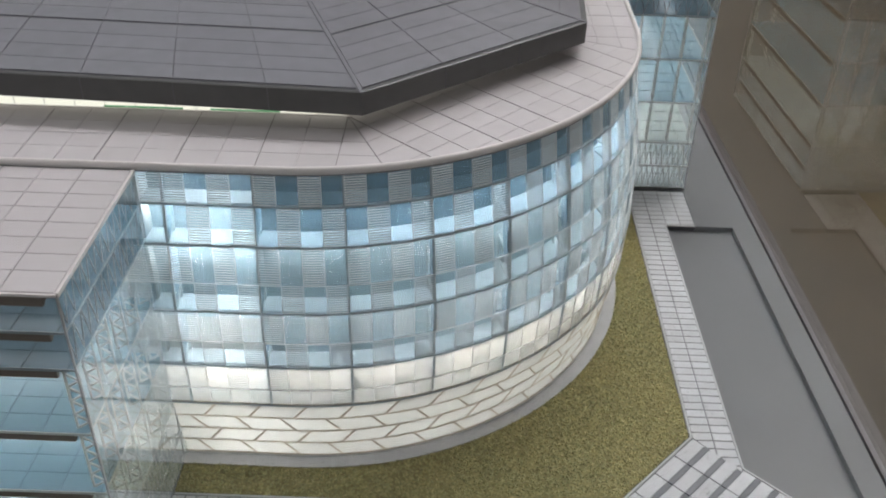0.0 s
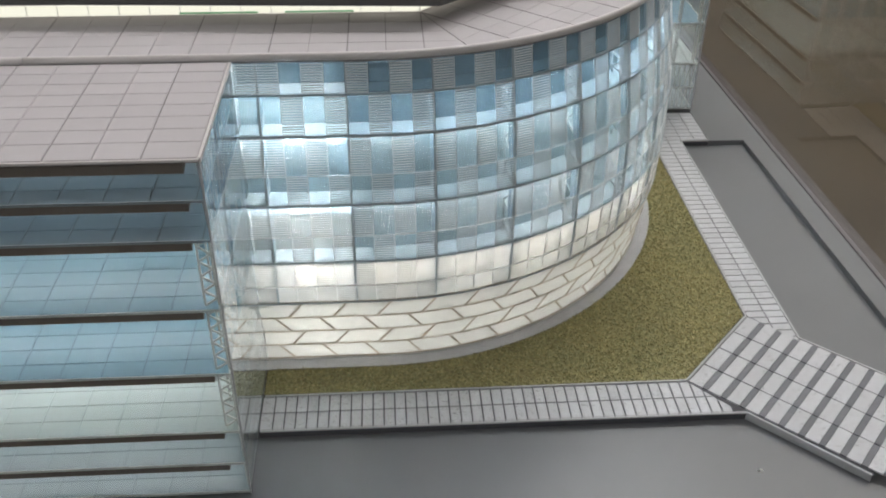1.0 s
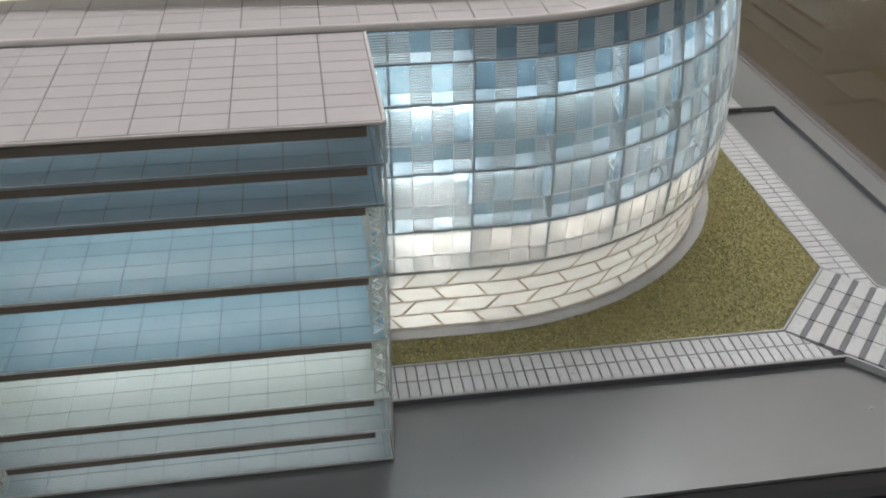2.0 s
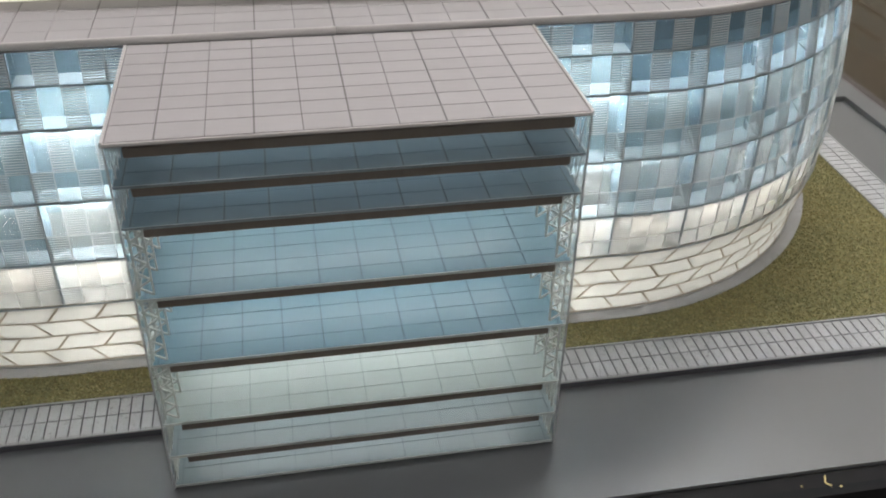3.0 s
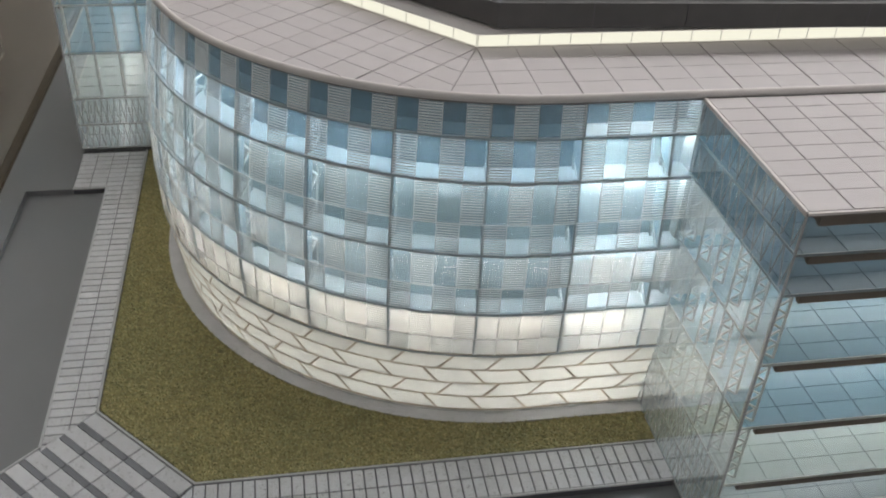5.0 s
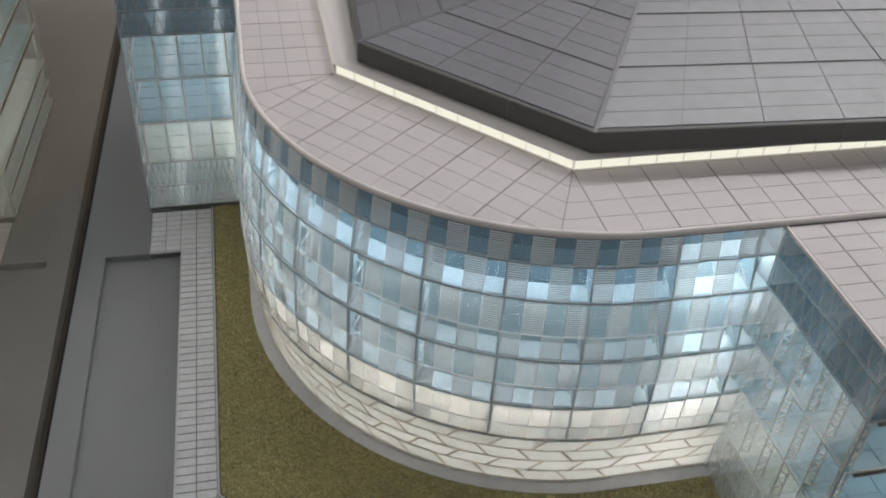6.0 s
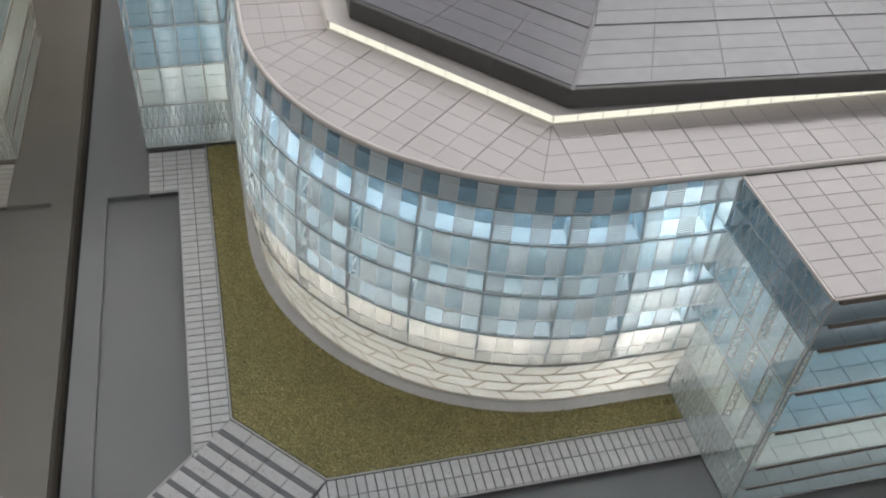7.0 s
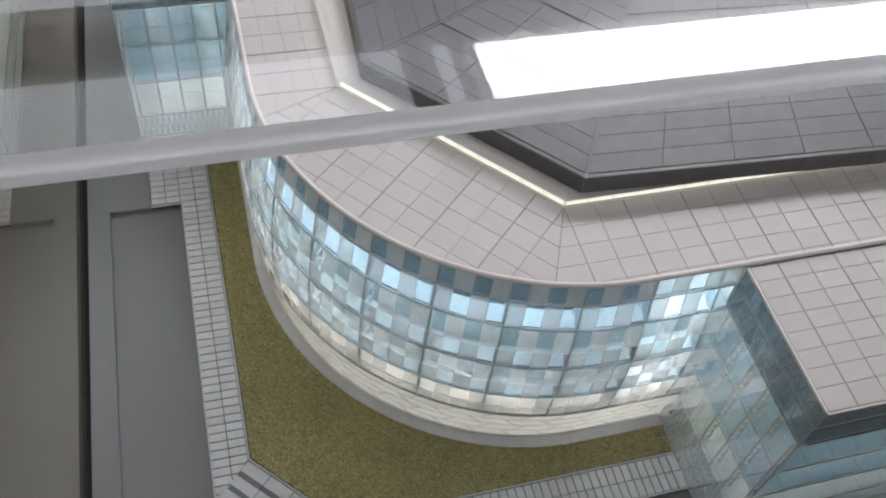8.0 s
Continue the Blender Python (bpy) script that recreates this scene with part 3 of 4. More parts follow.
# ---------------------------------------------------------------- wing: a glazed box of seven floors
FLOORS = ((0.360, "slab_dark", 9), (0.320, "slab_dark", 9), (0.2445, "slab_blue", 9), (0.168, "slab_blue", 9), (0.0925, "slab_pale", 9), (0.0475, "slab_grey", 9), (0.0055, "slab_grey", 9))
WING_TOP = 0.400


def wing():
    w = thing("glass_wing", "glazed model wing of seven floors with pale panelled roof", "building wing", "glass wings")
    bm = bmesh.new()
    box(bm, -0.2005, 0.2005, -0.001, 0.199, WING_TOP - 0.0035, WING_TOP - 0.0008)
    roof = part("roof", bm, "joint", w, "pale panelled flat roof")
    cuts_x = [-0.1985] + [-0.1610 + 0.0393 * i for i in range(9)] + [0.1985]
    cuts_y = [0.001] + [0.030 + 0.0243 * j for j in range(7)] + [0.1985]
    meshes = {}
    for i in range(10):
        for j in range(8):
            lo, hi = (0.0008, 0.0005) if i % 2 else (0.0005, 0.0008)
            wx, wy = cuts_x[i + 1] - cuts_x[i] - lo - hi, cuts_y[j + 1] - cuts_y[j] - 0.0010
            key = (round(wx, 4), round(wy, 4))
            if key not in meshes:
                bm = bmesh.new()
                box(bm, -wx / 2, wx / 2, -wy / 2, wy / 2, 0, 0.0009)
                meshes[key] = bpy.data.meshes.new("roof_panel")
                bm.to_mesh(meshes[key])
                bm.free()
            p = mesh_object("roof_panel", meshes[key], "deck", roof)
            p.location = ((cuts_x[i] + lo + cuts_x[i + 1] - hi) / 2, (cuts_y[j] + cuts_y[j + 1]) / 2, WING_TOP - 0.0008)
    bm = bmesh.new()
    bar(bm, (-0.2, -0.0012, WING_TOP - 0.0011), (0.2, -0.0012, WING_TOP - 0.0011), 0.002, 0.0024)
    for x in (-0.2005, 0.2005):
        bar(bm, (x, 0, WING_TOP - 0.0015), (x, 0.199, WING_TOP - 0.0015), 0.0026, 0.0042)
    part("roof_edge", bm, "rim", w)
    tops = [(WING_TOP - 0.0035, None, 0)] + list(FLOORS)
    for k, (z, mat, rows) in enumerate(tops):
        inset = (0.014, 0.015, 0.018, 0.018, 0.018, 0.018, 0.018, 0)[k]
        slab = None
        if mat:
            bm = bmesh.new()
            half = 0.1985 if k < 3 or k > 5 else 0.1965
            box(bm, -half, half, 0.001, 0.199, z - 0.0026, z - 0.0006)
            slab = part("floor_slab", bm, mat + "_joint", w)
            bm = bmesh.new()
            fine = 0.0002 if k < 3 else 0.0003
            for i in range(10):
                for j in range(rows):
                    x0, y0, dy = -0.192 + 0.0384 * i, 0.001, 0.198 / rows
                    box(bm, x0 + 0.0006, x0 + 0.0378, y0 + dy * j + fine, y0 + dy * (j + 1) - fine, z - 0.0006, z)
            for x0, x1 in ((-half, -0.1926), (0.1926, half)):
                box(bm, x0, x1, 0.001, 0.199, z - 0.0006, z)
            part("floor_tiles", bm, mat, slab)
            bm = bmesh.new()
            bar(bm, (-0.1985, 0.0006, z - 0.0012), (0.1985, 0.0006, z - 0.0012), 0.0012, 0.0024)
            for x in (-half - 0.0003, half + 0.0003):
                bar(bm, (x, 0.0014, z - 0.0012), (x, 0.198, z - 0.0012), 0.0008, 0.0026)
            part("slab_edge", bm, "white" if k > 2 else "steel", slab)
        if k < 7:
            bm = bmesh.new()
            box(bm, -0.2 + inset, 0.2 - inset, 0.0015, 0.006, z - 0.0112, z - 0.0026)
            box(bm, -0.2 + inset, 0.2 - inset, 0.006, 0.012, z - 0.0095, z - 0.0026)
            part("beam", bm, "beam", slab or w, "dark brown edge beam")
    # unseen strip lamps, added under the floors to brighten them
    for k in range(7):
        z = (WING_TOP - 0.0035, *[f[0] - 0.0026 for f in FLOORS])[k]
        tall = 2 <= k <= 4
        for y in (0.05, 0.14):
            bm = bmesh.new()
            box(bm, -0.178, 0.178, y - 0.003, y + 0.003, z - 0.002, z)
            part("strip_lamp", bm, ("lamp_wing" if y < 0.1 else "lamp_wing_high") if tall else "lamp_wing_dim" if k < 2 else "lamp_wing_low", w, "unseen strip lamp added to brighten the floor below")
    # glass
    bm = bmesh.new()
    quad(bm, (-0.2, 0, 0.002), (0.2, 0, 0.002), (0.2, 0, 0.396), (-0.2, 0, 0.396))
    part("front_pane", bm, "acrylic", w, "clear acrylic pane")
    for x in (-0.2, 0.2):
        for z0, z1, mat, label in ((0.3185, 0.396, "acrylic", "clear acrylic pane"), (0.0925, 0.318, "whitened_acrylic", "clear acrylic pane whitened for the reflections it shows"), (0.002, 0.092, "low_whitened_acrylic", "clear acrylic pane of the two lowest floors, whitened for reflections")):
            bm = bmesh.new()
            quad(bm, (x, 0, z0), (x, 0.199, z0), (x, 0.199, z1), (x, 0, z1))
            part("side_pane", bm, mat, w, label)
    bm = bmesh.new()
    box(bm, -0.195, 0.195, 0.1985, 0.2015, 0.006, 0.318)
    part("back_wall", bm, "floor_white", w, "white back wall")
    bm = bmesh.new()
    box(bm, -0.1955, 0.1955, 0.1985, 0.2015, 0.3185, 0.396)
    part("back_wall", bm, "core", w, "blue back wall of the two upper floors")
    for x in (-0.2, 0.2):
        bm = bmesh.new()
        bar(bm, (x, 0.0, 0.002), (x, 0.0, 0.396), 0.0016)
        part("corner_bar", bm, "kerb", w, "pale polished pane corner")
    # trusses along both side walls
    zs = [WING_TOP - 0.004] + [f[0] for f in FLOORS]
    for side in (1, -1):
        for k in range(7):
            z1, z0 = zs[k] - 0.003, zs[k + 1]
            bm = bmesh.new()
            if z1 - z0 > 0.06:
                for y in (0.008, 0.044, 0.080, 0.116, 0.152, 0.188):
                    xo, xi = 0.1962 * side, 0.1842 * side
                    for x in (xo, xi):
                        bar(bm, (x, y, z0), (x, y, z1), 0.0017)
                    n = 9
                    for i in range(n):
                        a, b = (xo, xi) if i % 2 else (xi, xo)
                        bar(bm, (a, y, z0 + (z1 - z0) * i / n), (b, y, z0 + (z1 - z0) * (i + 1) / n), 0.0016)
                part("truss", bm, "white", w, "white zigzag truss columns")
            else:
                n = 22 if k < 2 else 40
                for i in range(n):
                    a, b = (z0, z1) if i % 2 else (z1, z0)
                    bar(bm, (0.1968 * side, 0.004 + 0.19 * i / n, a), (0.1968 * side, 0.004 + 0.19 * (i + 1) / n, b), 0.0008 if k < 2 else 0.0010)
                part("truss", bm, "kerb" if k < 2 else "white", w, "thin zigzag bracing")
    return w


# ---------------------------------------------------------------- main building
BAY = 0.09
FIRST = 0.223
BAYS = 11
ROWS = ((0.3985, 0.362), (0.362, 0.3185), (0.3185, 0.2745), (0.2745, 0.240), (0.240, 0.200), (0.200, 0.167), (0.167, 0.132), (0.132, 0.109))


def panel_frame(s, z0, z1, out):
    """Pose of a flat panel that stands on the facade."""
    a, b = skin(s, z0, out), skin(s, z1, out)
    up = (b - a).normalized()
    n = plan(s)[1]
    x = Vector((-n.y, n.x, 0))
    y = up
    z = x.cross(y)
    m = Matrix((x, y, z)).transposed().to_4x4()
    m.translation = (a + b) / 2
    return m


WALK = 0.027


def facade(building):
    slats = {}
    for r, (z1, z0) in enumerate(ROWS):
        h = z1 - z0 - 0.0014
        bm = bmesh.new()
        n = max(6, round(h / 0.0028))
        thick = (0.27, 0.26, 0.20, 0.18, 0.18, 0.16, 0.11, 0.11)[r]
        for i in range(n):
            y = -h / 2 + h * (i + 0.5) / n
            box(bm, -0.0107, 0.0107, y - h / n * thick, y + h / n * thick, -0.0001, 0.0001)
        for x in (-0.0109, 0.0109):
            box(bm, x - 0.0002, x + 0.0002, -h / 2, h / 2, -0.0003, 0.0003)
        me = bpy.data.meshes.new("louver_panel")
        bmesh.ops.recalc_face_normals(bm, faces=bm.faces)
        if r > 1:
            quad(bm, (-0.0111, -h / 2, -0.0008), (0.0111, -h / 2, -0.0008), (0.0111, h / 2, -0.0008), (-0.0111, h / 2, -0.0008))
            bm.faces.ensure_lookup_table()
            bm.faces[-1].material_index = 1
        me.materials.append(M["louver_pale" if r < 2 else "louver"])
        me.materials.append(M["film"])
        bm.to_mesh(me)
        bm.free()
        slats[r] = me
    for side in (1, -1):
        for b in range(-1, BAYS):
            s0 = FIRST + BAY * b if b >= 0 else 0.2005
            s1 = FIRST + BAY * (b + 1)
            cols = 4 if b >= 0 else 1
            bm = bmesh.new()
            # post at the far end, transoms and thin bars
            for z1, z0 in zip(LEVELS, LEVELS[1:]):
                bar(bm, skin(side * s1, z0, -0.002), skin(side * s1, z1, -0.002), 0.0023, 0.0050)
            n = 4
            for k, z in enumerate(LEVELS[1:]):
                t = (0.0016, 0.0025, 0.0023, 0.0023, 0.0012)[k]
                for i in range(n):
                    bar(bm, skin(side * (s0 + (s1 - s0) * i / n), z, 0.0), skin(side * (s0 + (s1 - s0) * (i + 1) / n), z, 0.0), 0.0032, t)
            frame_ob = part("facade_bay", bm, "steel", building, "grey framed bay of the curved glass facade")
            bm = bmesh.new()
            for z in (0.2745, 0.200, 0.132):
                for i in range(n):
                    bar(bm, skin(side * (s0 + (s1 - s0) * i / n), z, 0.0004), skin(side * (s0 + (s1 - s0) * (i + 1) / n), z, 0.0004), 0.0008, 0.0007)
                if cols == 1 and z > 0.14:
                    part("glazing_bar", bm, "louver", frame_ob, "thin pale glazing bar")
                    bm = bmesh.new()
            for c in range(1, cols):
                s = s0 + (s1 - s0) * c / cols
                for z1, z0 in zip(LEVELS, LEVELS[1:]):
                    bar(bm, skin(side * s, z0, -0.0004), skin(side * s, z1, -0.0004), 0.0004, 0.0004)
            part("glazing_bar", bm, "louver", frame_ob, "thin pale glazing bars")
            for k, (z1, z0) in enumerate(zip(LEVELS, LEVELS[1:])):
                bm = bmesh.new()
                for i in range(n):
                    sa, sb = side * (s0 + (s1 - s0) * i / n), side * (s0 + (s1 - s0) * (i + 1) / n)
                    quad(bm, skin(sa, z0, -0.001), skin(sb, z0, -0.001), skin(sb, z1, -0.001), skin(sa, z1, -0.001))
                bmesh.ops.remove_doubles(bm, verts=bm.verts, dist=1e-5)
                part("glass_pane", bm, ("dark_glass", "dark_glass", "blue_glass", "hazy_glass", "frosted_glass")[k], frame_ob)
            for r, (z1, z0) in enumerate(ROWS):
                for c in range(cols):
                    if (r + c) % 2:
                        continue
                    s = side * (s0 + (s1 - s0) * (c + 0.5) / cols)
                    p = mesh_object("louver_panel", slats[r], "louver", frame_ob)
                    p.matrix_basis = panel_frame(s, z0, z1, 0.0006)
            # truss column behind the post
            bm = bmesh.new()
            for z1, z0 in zip(LEVELS[1:], LEVELS[2:]):
                q = 5
                for i in range(q):
                    za, zb = z0 + (z1 - z0) * i / q, z0 + (z1 - z0) * (i + 1) / q
                    d = (-0.008, -0.024)
                    bar(bm, skin(side * s1, za, d[i % 2]), skin(side * s1, zb, d[1 - i % 2]), 0.0022)
                for d in (-0.007, -0.025):
                    bar(bm, skin(side * s1, z0, d), skin(side * s1, z1, d), 0.0022)
            part("truss_column", bm, "truss_pale", frame_ob, "pale blue-grey zigzag truss behind the glass")
            for z1, z0 in zip(LEVELS[1:-1], LEVELS[2:]) if b < 5 else ():
                bm = bmesh.new()
                e = Vector((-plan(side * s1)[1].y, plan(side * s1)[1].x, 0)) * 0.0012
                h, deep = z1 - z0, -0.026 if b < 2 else -0.013
                face = [skin(side * s1, z0 + 0.05 * h, -0.005), skin(side * s1, z1 - 0.004, -0.005), skin(side * s1, z1 - 0.004, deep), skin(side * s1, z0 + 0.42 * h, deep)]
                one, two = [bm.verts.new(v - e) for v in face], [bm.verts.new(v + e) for v in face]
                bm.faces.new(one)
                bm.faces.new(two[::-1])
                for q in range(4):
                    bm.faces.new((one[q], one[(q + 1) % 4], two[(q + 1) % 4], two[q]))
                part("bracket", bm, "truss_blue", frame_ob, "grey bracket behind the post")
    # floors, inner walls and lamps inside
    end = FIRST + BAY * BAYS
    for side in (1, -1):
        for z in LEVELS[1:]:
            bm = bmesh.new()
            d = belly(z) - 0.004
            sweep(bm, side * 0.19, side * end, 60, [(d, z), (d - 0.10, z), (d - 0.10, z - 0.004), (d, z - 0.004)])
            if z > 0.35:
                part("storey_floor", bm, "floor_white", building, "white storey floor behind the glass")
                # thin dark sheet stands for the dim floor of the unlit top storey
                bm = bmesh.new()
                sweep(bm, side * (FIRST + BAY), side * end, 60, [(d - 0.0005, z + 0.0006), (d - 0.03, z + 0.0006), (d - 0.03, z), (d - 0.0005, z)])
            part("storey_floor", bm, "core_dim" if z > 0.35 else "storey" if z > 0.15 else "floor_white", building, "storey floor darkened by colour in the unlit top storey" if z > 0.35 else "white storey floor behind the glass")
        for k, (z1, z0) in enumerate(zip(LEVELS, LEVELS[1:])):
            bm = bmesh.new()
            d = belly((z0 + z1) / 2) - WALK
            sweep(bm, side * (FIRST + BAY), side * end, 60, [(d, z0), (d, z1 - 0.004), (d - 0.003, z1 - 0.004), (d - 0.003, z0)])
            part("inner_wall", bm, ("core_dim", "core_dim", "core", "core", "core_bright")[k], building, "inner wall behind the glass, storey brightness put into its colour")
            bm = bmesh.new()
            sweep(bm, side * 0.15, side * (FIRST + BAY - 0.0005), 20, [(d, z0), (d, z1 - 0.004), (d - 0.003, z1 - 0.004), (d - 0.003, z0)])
            part("inner_wall", bm, ("core_dim", "core", "core", "core_bright", "floor_white")[k], building, "inner wall near the wing, its brightness put into its colour")
            # added shield that keeps lamp light off the upper wall
            bm = bmesh.new()
            d = belly(z1) - (0.0185 if k < 2 else 0.0215)
            drop = (0.012, 0.012, 0.024, 0.024, 0.016)[k]
            sweep(bm, side * 0.2, side * end, 60, [(d, z1 - 0.004), (d, z1 - drop), (d - 0.001, z1 - drop), (d - 0.001, z1 - 0.004)])
            part("valance", bm, "core_dim" if k < 2 else "core" if k < 4 else "core_bright", building, "shield added to keep lamp light off the upper wall")
            # the faint lamp of the far top bays is added fill
            for sa, sb, mat in ((0.2, FIRST + BAY - 0.004, ("lamp_soft", "lamp_mid", "lamp_high", "lamp_high", "lamp_mid")[k]), (FIRST + BAY + 0.004, end - 0.06, ("lamp_faint", "lamp_soft", "lamp", "lamp", "lamp_low")[k])):
                bm = bmesh.new()
                d = belly(z1) - (0.012 if k < 2 else 0.0155)
                z = z1 - 0.0045 if k else 0.3955
                sweep(bm, side * sa, side * sb, 40, [(d, z), (d - 0.005, z), (d - 0.005, z - 0.0015), (d, z - 0.0015)])
                part("lamp_strip", bm, mat, building, "glowing white strip lamp under a floor, added fill in far top bays")
        for sa, sb, mat in ((0.212, 0.33, "lamp_base_high"), (0.332, end - 0.06, "lamp_base")):
            for d, z in ((-0.030, 0.104), (-0.030, 0.020)):
                bm = bmesh.new()
                sweep(bm, side * sa, side * sb, 40, [(d, z), (d - 0.006, z), (d - 0.006, z - 0.002), (d, z - 0.002)])
                part("lamp_strip", bm, mat, building, "glowing white strip lamp behind the base panels")
        bm = bmesh.new()
        sweep(bm, side * 0.15, side * end, 60, [(-0.07, 0.0), (-0.07, 0.106), (-0.074, 0.106), (-0.074, 0.0)])
        part("inner_wall", bm, "floor_white", building, "white wall behind the base panels")
    for side in (1, -1):
        bm = bmesh.new()
        box(bm, min(side * 0.196, side * 0.1995), max(side * 0.196, side * 0.1995), FRONT + 0.002, FRONT + 0.11, 0.0, 0.398)
        part("end_wall", bm, "floor_white", building, "white end wall beside the wing")
    # the plain rear
    bm = bmesh.new()
    for side in (1, -1):
        sweep(bm, side * end, side * HALF, 80, [(-0.001, 0.0), (-0.001, 0.40), (-0.007, 0.40), (-0.007, 0.0)])
    part("rear_wall", bm, "louver", building)


def stone_base(building):
    levels = (0.108, 0.0842, 0.0604, 0.0366, 0.0135)
    end = FIRST + BAY * BAYS
    pitch, lean, g = 0.0515, 0.0165, 0.0009
    for side in (1, -1):
        bm = bmesh.new()
        for z in levels:
            d = belly(z)
            sweep(bm, side * 0.2, side * end, 70, [(d + 0.0003, z + 0.0009), (d + 0.0003, z - 0.0009), (d - 0.003, z - 0.0009), (d - 0.003, z + 0.0009)])
        wall = part("base_wall", bm, "groove", building, "cream panelled base with slanting joints")
        bm = bmesh.new()
        sweep(bm, side * 0.2, side * end, 70, [(-0.0015, 0.0122), (-0.0015, PAVE), (-0.006, PAVE), (-0.006, 0.0122)])
        part("base_rail", bm, "base", wall, "pale rail at the foot of the base")
        for r in range(4):
            z1, z0 = levels[r] - 0.0007, levels[r + 1] + 0.0007
            tilt = lean if r % 2 == 0 else -lean
            k = -1
            while 0.233 + pitch * k < end - 0.03:
                s0, s1 = side * (0.233 + pitch * k), side * (0.233 + pitch * (k + 1))
                k += 1
                if side < 0:
                    s0, s1 = s1, s0
                cols, front, back = 5, [], []
                bm = bmesh.new()
                for i in range(cols + 1):
                    low = s0 + g + (s1 - s0 - 2 * g) * i / cols
                    ends = [v if v * side > 0.2005 else side * 0.2005 for v in (low, low + tilt)]
                    front.append([bm.verts.new(skin(ends[j], (z0, z1)[j], 0)) for j in (0, 1)])
                    back.append([bm.verts.new(skin(ends[j], (z0, z1)[j], -0.0024)) for j in (0, 1)])
                if max(abs(s0), abs(s1)) < 0.21:
                    bm.free()
                    continue
                for (a, b), (c, d) in zip(front, front[1:]):
                    bm.faces.new((a, c, d, b))
                for q in (0, 1):
                    for i in range(cols):
                        bm.faces.new((front[i][q], front[i + 1][q], back[i + 1][q], back[i][q]))
                for i in (0, cols):
                    bm.faces.new((front[i][0], front[i][1], back[i][1], back[i][0]))
                bmesh.ops.dissolve_degenerate(bm, dist=1e-6, edges=bm.edges)
                part("base_panel", bm, "base", wall)
                joint = bmesh.new()
                if (s0 - g) * side > 0.21 and (s0 - g + tilt) * side > 0.2:
                    bar(joint, skin(s0, z0, -0.0005), skin(s0 + tilt, z1, -0.0005), 0.0018, 0.0022)
                    part("joint_strip", joint, "groove", wall, "tan slanting joint")
                else:
                    joint.free()
        bm = bmesh.new()
        sweep(bm, side * 0.2, side * end, 70, [(0.0160, PAVE - 0.001), (0.0160, PAVE + 0.0012), (-0.012, PAVE + 0.0012), (-0.012, PAVE - 0.001)])
        part("apron", bm, "apron", building, "grey granite apron strip at the foot")


INNER = [(-0.394, 0.326), (0.394, 0.326), (0.628, 0.580), (0.628, 1.520), (0.394, 1.774), (-0.394, 1.774), (-0.628, 1.520), (-0.628, 0.580)]
DECK = 0.402


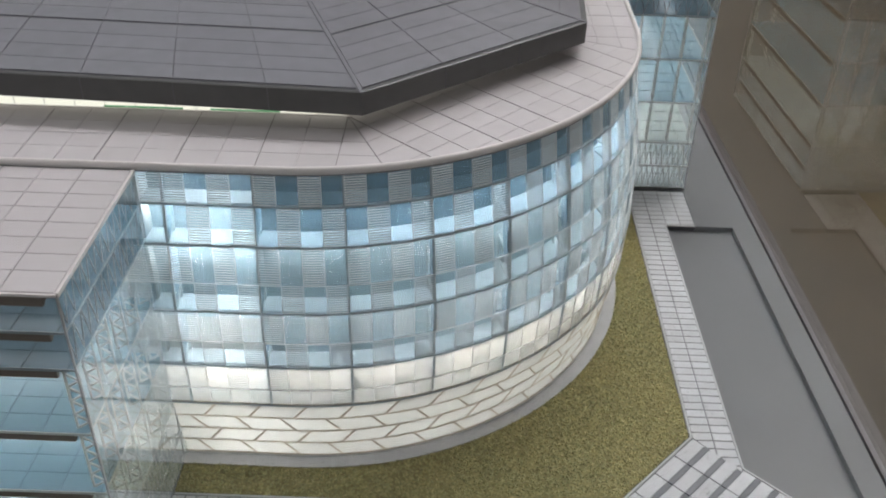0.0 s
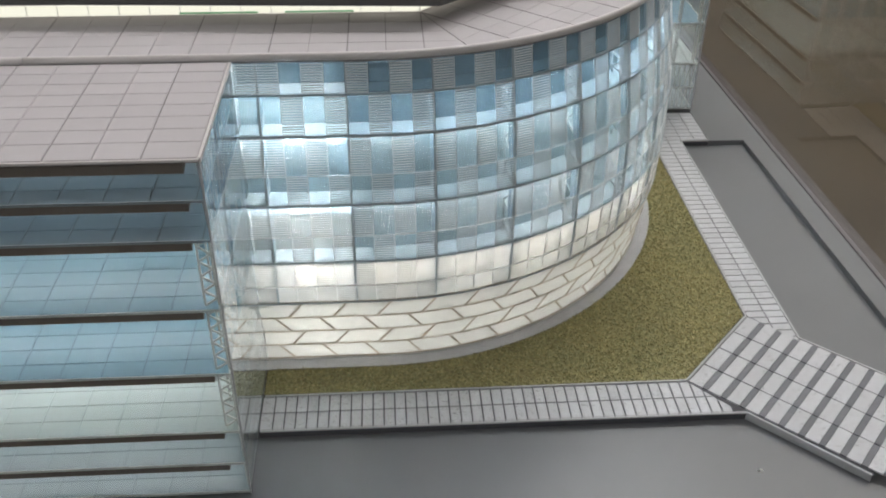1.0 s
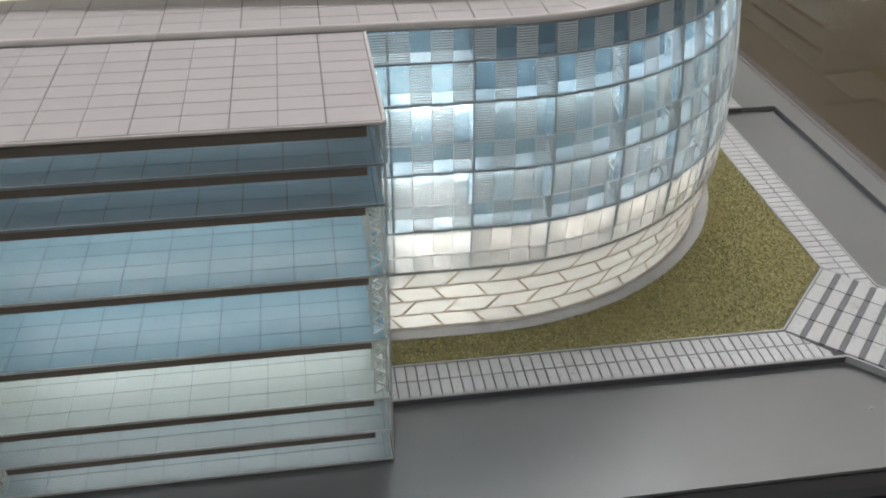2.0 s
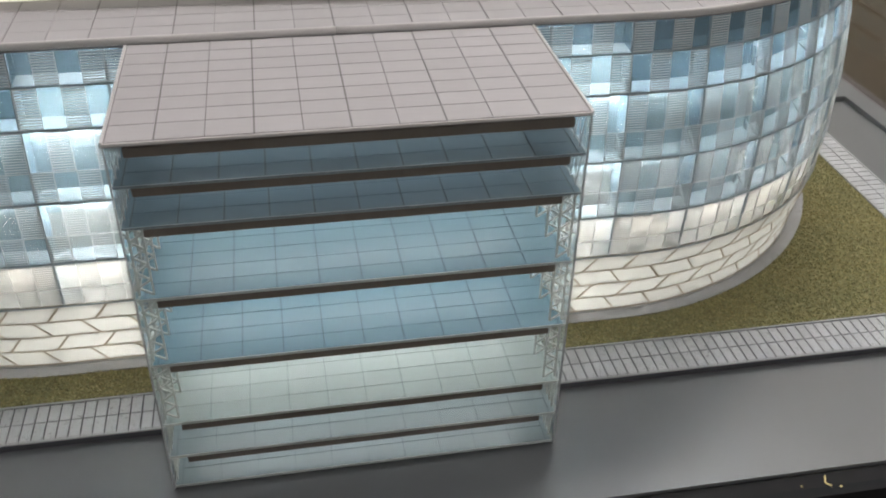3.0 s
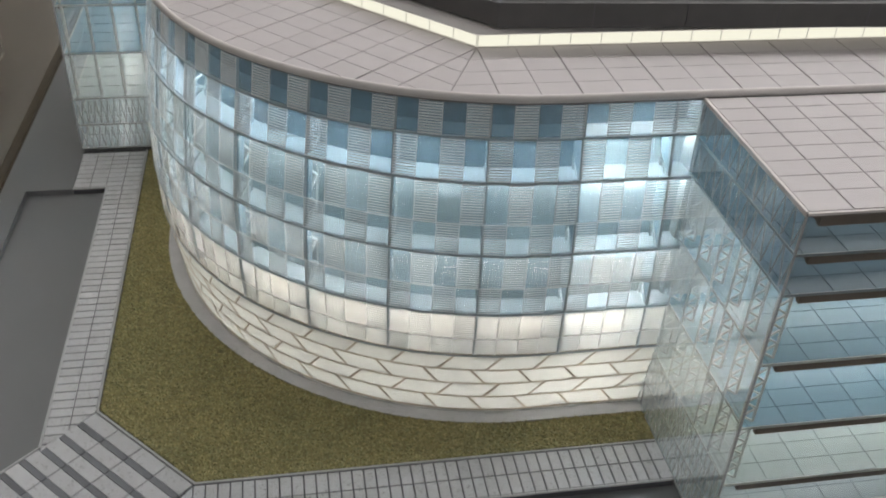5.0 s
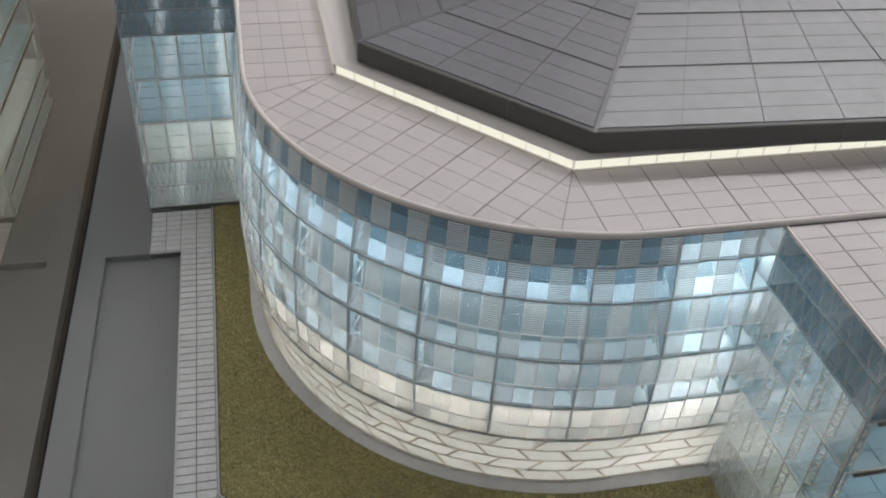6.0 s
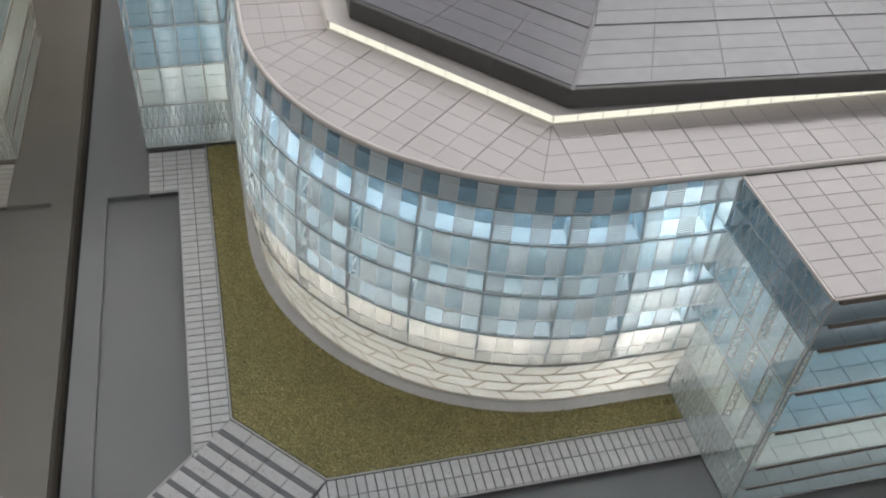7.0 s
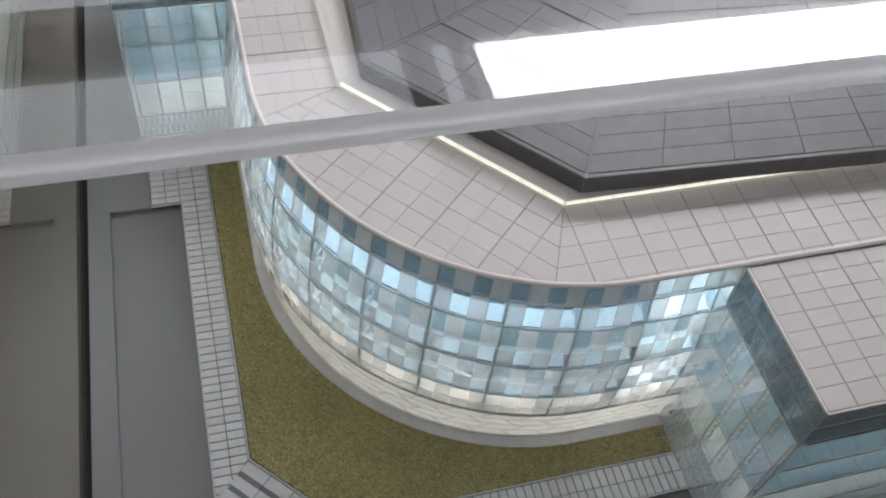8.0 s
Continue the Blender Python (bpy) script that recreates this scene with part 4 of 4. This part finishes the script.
def roof_deck(building):
    rim_line = outline(-0.005)
    planes = []
    for i, a in enumerate(rim_line):
        b = rim_line[(i + 1) % len(rim_line)]
        d = Vector((b[0] - a[0], b[1] - a[1]))
        if d.length > 1e-6:
            d.normalize()
            planes.append((a, (d.y, -d.x)))
    bm = bmesh.new()
    prism(bm, outline(-0.003), DECK - 0.006, DECK - 0.001)
    deck = part("roof_deck", bm, "joint", building, "pale panelled roof terrace")
    n = len(INNER)
    far = bmesh.new()
    for i in range(n):
        a, b = Vector(INNER[i]), Vector(INNER[(i + 1) % n])
        before, after = Vector(INNER[i - 1]), Vector(INNER[(i + 2) % n])
        e = (b - a).normalized()
        out = Vector((e.y, -e.x))
        length = (b - a).length
        count = round(length / 0.0395)
        step = length / count
        prev_e, next_e = (a - before).normalized(), (after - b).normalized()
        bis_a = (out + Vector((prev_e.y, -prev_e.x))).normalized()
        bis_b = (out + Vector((next_e.y, -next_e.x))).normalized()
        g = 0.00030
        spans = [(step * k, step * (k + 1), None) for k in range(count)] + [(-0.3, 0.0, "a"), (length, length + 0.3, "b")]
        for m, (u0, u1, wedge) in enumerate(spans):
            wa, wb = (0.0004, 0.0008) if m % 2 else (0.0008, 0.0004)
            for r in range(11):
                v0, v1 = 0.001 + 0.0285 * r, 0.001 + 0.0285 * (r + 1)
                poly = [tuple(a + e * u + out * v) for u, v in ((u0 + wa, v0 + g), (u1 - wb, v0 + g), (u1 - wb, v1 - g), (u0 + wa, v1 - g))]
                if wedge == "a":
                    nn = Vector((-bis_a.y, bis_a.x))
                    nn = nn if nn.dot(e) < 0 else -nn
                    poly = clip(poly, tuple(a - nn * 0.0006), tuple(nn))
                if wedge == "b":
                    nn = Vector((-bis_b.y, bis_b.x))
                    nn = nn if nn.dot(e) > 0 else -nn
                    poly = clip(poly, tuple(b - nn * 0.0006), tuple(nn))
                for p, nn in planes:
                    if len(poly) < 3:
                        break
                    poly = clip(poly, p, nn)
                if len(poly) < 3 or area(poly) < 1.5e-5:
                    continue
                cy = sum(p[1] for p in poly) / len(poly)
                if cy > 0.86:
                    prism(far, poly, DECK - 0.001, DECK)
                else:
                    bm = bmesh.new()
                    prism(bm, poly, DECK - 0.001, DECK)
                    part("deck_panel", bm, "deck", deck)
    part("far_deck_panels", far, "deck", deck)
    # rounded rim
    bm = bmesh.new()
    prof = [(0.0032 * math.cos(t) - 0.0027, DECK + 0.0006 + 0.0042 * math.sin(t)) for t in [2 * math.pi * k / 10 for k in range(10)]]
    for side in (1, -1):
        sweep(bm, 0, side * HALF, 150, prof)
    part("rim", bm, "rim", building, "rounded pale rim round the roof", smooth=True)
    # clerestory under the dark roof: glowing band, thin bars, sloping soffit
    for i in range(n):
        a, b = Vector((*INNER[i], 0)), Vector((*INNER[(i + 1) % n], 0))
        e = (b - a).normalized()
        out = Vector((e.y, -e.x, 0))
        up = Vector((0, 0, 1))
        bm = bmesh.new()
        c0, c1 = a - out * 0.003, b - out * 0.003
        quad(bm, c0 + up * DECK, c1 + up * DECK, c1 + up * (DECK + 0.0142), c0 + up * (DECK + 0.0142))
        part("light_band", bm, "lamp_warm", building, "glowing cream light band under the roof edge")
        bm = bmesh.new()
        bar(bm, a + up * (DECK + 0.0003), b + up * (DECK + 0.0003), 0.002, 0.0008)
        bar(bm, a + up * (DECK + 0.0142), b + up * (DECK + 0.0142), 0.003, 0.0008)
        k = round((b - a).length / 0.0325)
        for j in range(k + 1):
            p = a + (b - a) * j / k - out * 0.002
            bar(bm, p + up * DECK, p + up * (DECK + 0.0140), 0.0006)
        part("clerestory_bars", bm, "rim", building)
    bm = bmesh.new()
    ring = [[bm.verts.new((x * k, (y - MID) * k + MID, DECK + h)) for x, y in INNER] for k, h in ((0.999, 0.0147), (0.985, 0.0170), (0.86, 0.0176))]
    for low, top in zip(ring, ring[1:]):
        for i in range(n):
            bm.faces.new((low[i], low[(i + 1) % n], top[(i + 1) % n], top[i]))
    part("soffit", bm, "rim", building, "pale sloping band over the light band")
    for x0, x1 in ((0.13, 0.215), (0.245, 0.32)):
        bm = bmesh.new()
        box(bm, x0, x1, 0.3275, 0.329, DECK + 0.001, DECK + 0.0024)
        part("green_board", bm, "green", building, "green board behind the clerestory")


def roof_lid():
    lid = thing("roof_lid", "dark grey faceted roof with charcoal fascia, set slightly askew", "roof")
    lid.matrix_basis = pose(0.02, 0.311, 0.0, 0, 0, -2.9)
    depth = 1.48
    pts = [(-0.394, 0), (0.394, 0), (0.632, 0.232), (0.632, depth - 0.232), (0.394, depth), (-0.394, depth), (-0.632, depth - 0.232), (-0.632, 0.232)]
    z0, z1, slope = DECK + 0.0185, 0.447, 0.16
    bm = bmesh.new()
    n = len(pts)
    ring = [[bm.verts.new((p[0] * k, (p[1] - depth / 2) * k + depth / 2, z)) for p in pts] for k, z in ((0.86, z0), (1.0, z0), (1.0, z1 - 0.001), (0.998, z1 - 0.0002), (0.99, z1 - 0.0002))]
    for a, b in zip(ring, ring[1:]):
        for i in range(n):
            bm.faces.new((a[i], a[(i + 1) % n], b[(i + 1) % n], b[i]))
    fascia = part("fascia", bm, "fascia", lid, "charcoal fascia")
    for i in range(n):
        a, b = Vector(pts[i]), Vector(pts[(i + 1) % n])
        count = max(3, round((b - a).length / 0.0985))
        for k in range(1, count):
            bm = bmesh.new()
            q = a + (b - a) * k / count
            bar(bm, (q.x, q.y, z0 + 0.0005), (q.x, q.y, z1 - 0.001), 0.0012)
            part("fascia_joint", bm, "lid_joint", fascia, "dark upright joint")
    # hips run in from the corners; every facet keeps its own slope
    reach = 0.40
    mirror = ((1, 1), (-1, 1), (-1, 1), (-1, -1), (-1, -1), (1, -1), (1, -1), (1, 1))
    hips = []
    for i, (mx, my) in enumerate(mirror):
        h = Vector((0.50, 1.0)) if i in (0, 1, 4, 5) else Vector((1.0, 0.42))
        hips.append(Vector((h.x * mx, h.y * my)).normalized())
    slopes = [0.16] * n
    for i in (1, 7, 3, 5, 2, 6):
        a, b = Vector(pts[i]), Vector(pts[(i + 1) % n])
        e = (b - a).normalized()
        inn = Vector((-e.y, e.x))
        k, j = ((i, i - 1) if i in (1, 5, 2, 6) else ((i + 1) % n, (i + 1) % n))
        ea = (Vector(pts[(j + 1) % n]) - Vector(pts[j])).normalized()
        slopes[i] = slopes[j] * hips[k].dot(Vector((-ea.y, ea.x))) / hips[k].dot(inn)
    for i in range(n):
        a, b = Vector(pts[i]), Vector(pts[(i + 1) % n])
        e = (b - a).normalized()
        inn = Vector((-e.y, e.x))
        length = (b - a).length
        ta, tb = hips[i], hips[(i + 1) % n]
        rise = slopes[i]

        def at(u, v, dz=0.0):
            q = a + e * u + inn * v
            return (q.x, q.y, z1 + rise * v + dz)
        ka, kb = ta.dot(e) / ta.dot(inn), tb.dot(e) / tb.dot(inn)
        far = min(reach, 0.98 * length / max(ka - kb, 0.01))
        back = bmesh.new()
        quad(back, at(0, 0, -0.0012), at(length, 0, -0.0012), at(length + kb * far, far, -0.0012), at(ka * far, far, -0.0012))
        facet = part("roof_facet", back, "lid_joint", lid, "dark grey sloping roof facet")
        rows, colw = 13, 0.0985
        count = max(3, round(length / colw))
        for r in range(rows):
            v0 = 0.007 + 0.026 * r + 0.003 * (r // 4)
            v1 = v0 + 0.0253
            if v1 > far:
                break
            for c in range(count):
                g0 = 0.0030 if c == 0 else 0.0012 if c % 4 == 0 else 0.0005
                g1 = 0.0035 if c == count - 1 else 0.0005

                def fan(c1, v, off):
                    return (ka * v + c1 / count * (length + (kb - ka) * v) + off, v)
                poly = [fan(c, v0, g0), fan(c + 1, v0, -g1), fan(c + 1, v1, -g1), fan(c, v1, g0)]
                if poly[1][0] - poly[0][0] < 0.004 or poly[2][0] - poly[3][0] < 0.002:
                    continue
                pb = bmesh.new()
                top = [pb.verts.new(at(u, v)) for u, v in poly]
                low = [pb.verts.new(at(u, v, -0.0012)) for u, v in poly]
                pb.faces.new(top)
                for q in range(len(poly)):
                    w = (q + 1) % len(poly)
                    pb.faces.new((top[q], top[w], low[w], low[q]))
                part("roof_panel", pb, "lid", facet)
        hb = bmesh.new()
        bar(hb, at(0, 0, -0.0006), at(ka * far, far, -0.0006), 0.0042, 0.0014)
        part("hip_strip", hb, "lid", facet, "grey hip strip")
    bm = bmesh.new()
    inner = [(p[0] * 0.42, (p[1] - depth / 2) * 0.52 + depth / 2) for p in pts]
    prism(bm, inner, z1 + 0.02, z1 + slope * 0.30)
    part("roof_crown", bm, "lid", lid, "flat middle of the dark roof")


def main_building():
    b = thing("building_model", "rounded architectural model with curved glass facade and cream base", "model building")
    facade(b)
    stone_base(b)
    roof_deck(b)
    roof_lid()


room()
display_case()
ground()
lint()
main_building()
front_wing = wing()
copy_thing(front_wing, pose(0.917, MID + 0.0205, 0.0095, 0, 0, 90))
copy_thing(front_wing, pose(-0.917, MID + 0.0205, 0.0095, 0, 0, -90))
corner_platform(1)
corner_platform(-1)
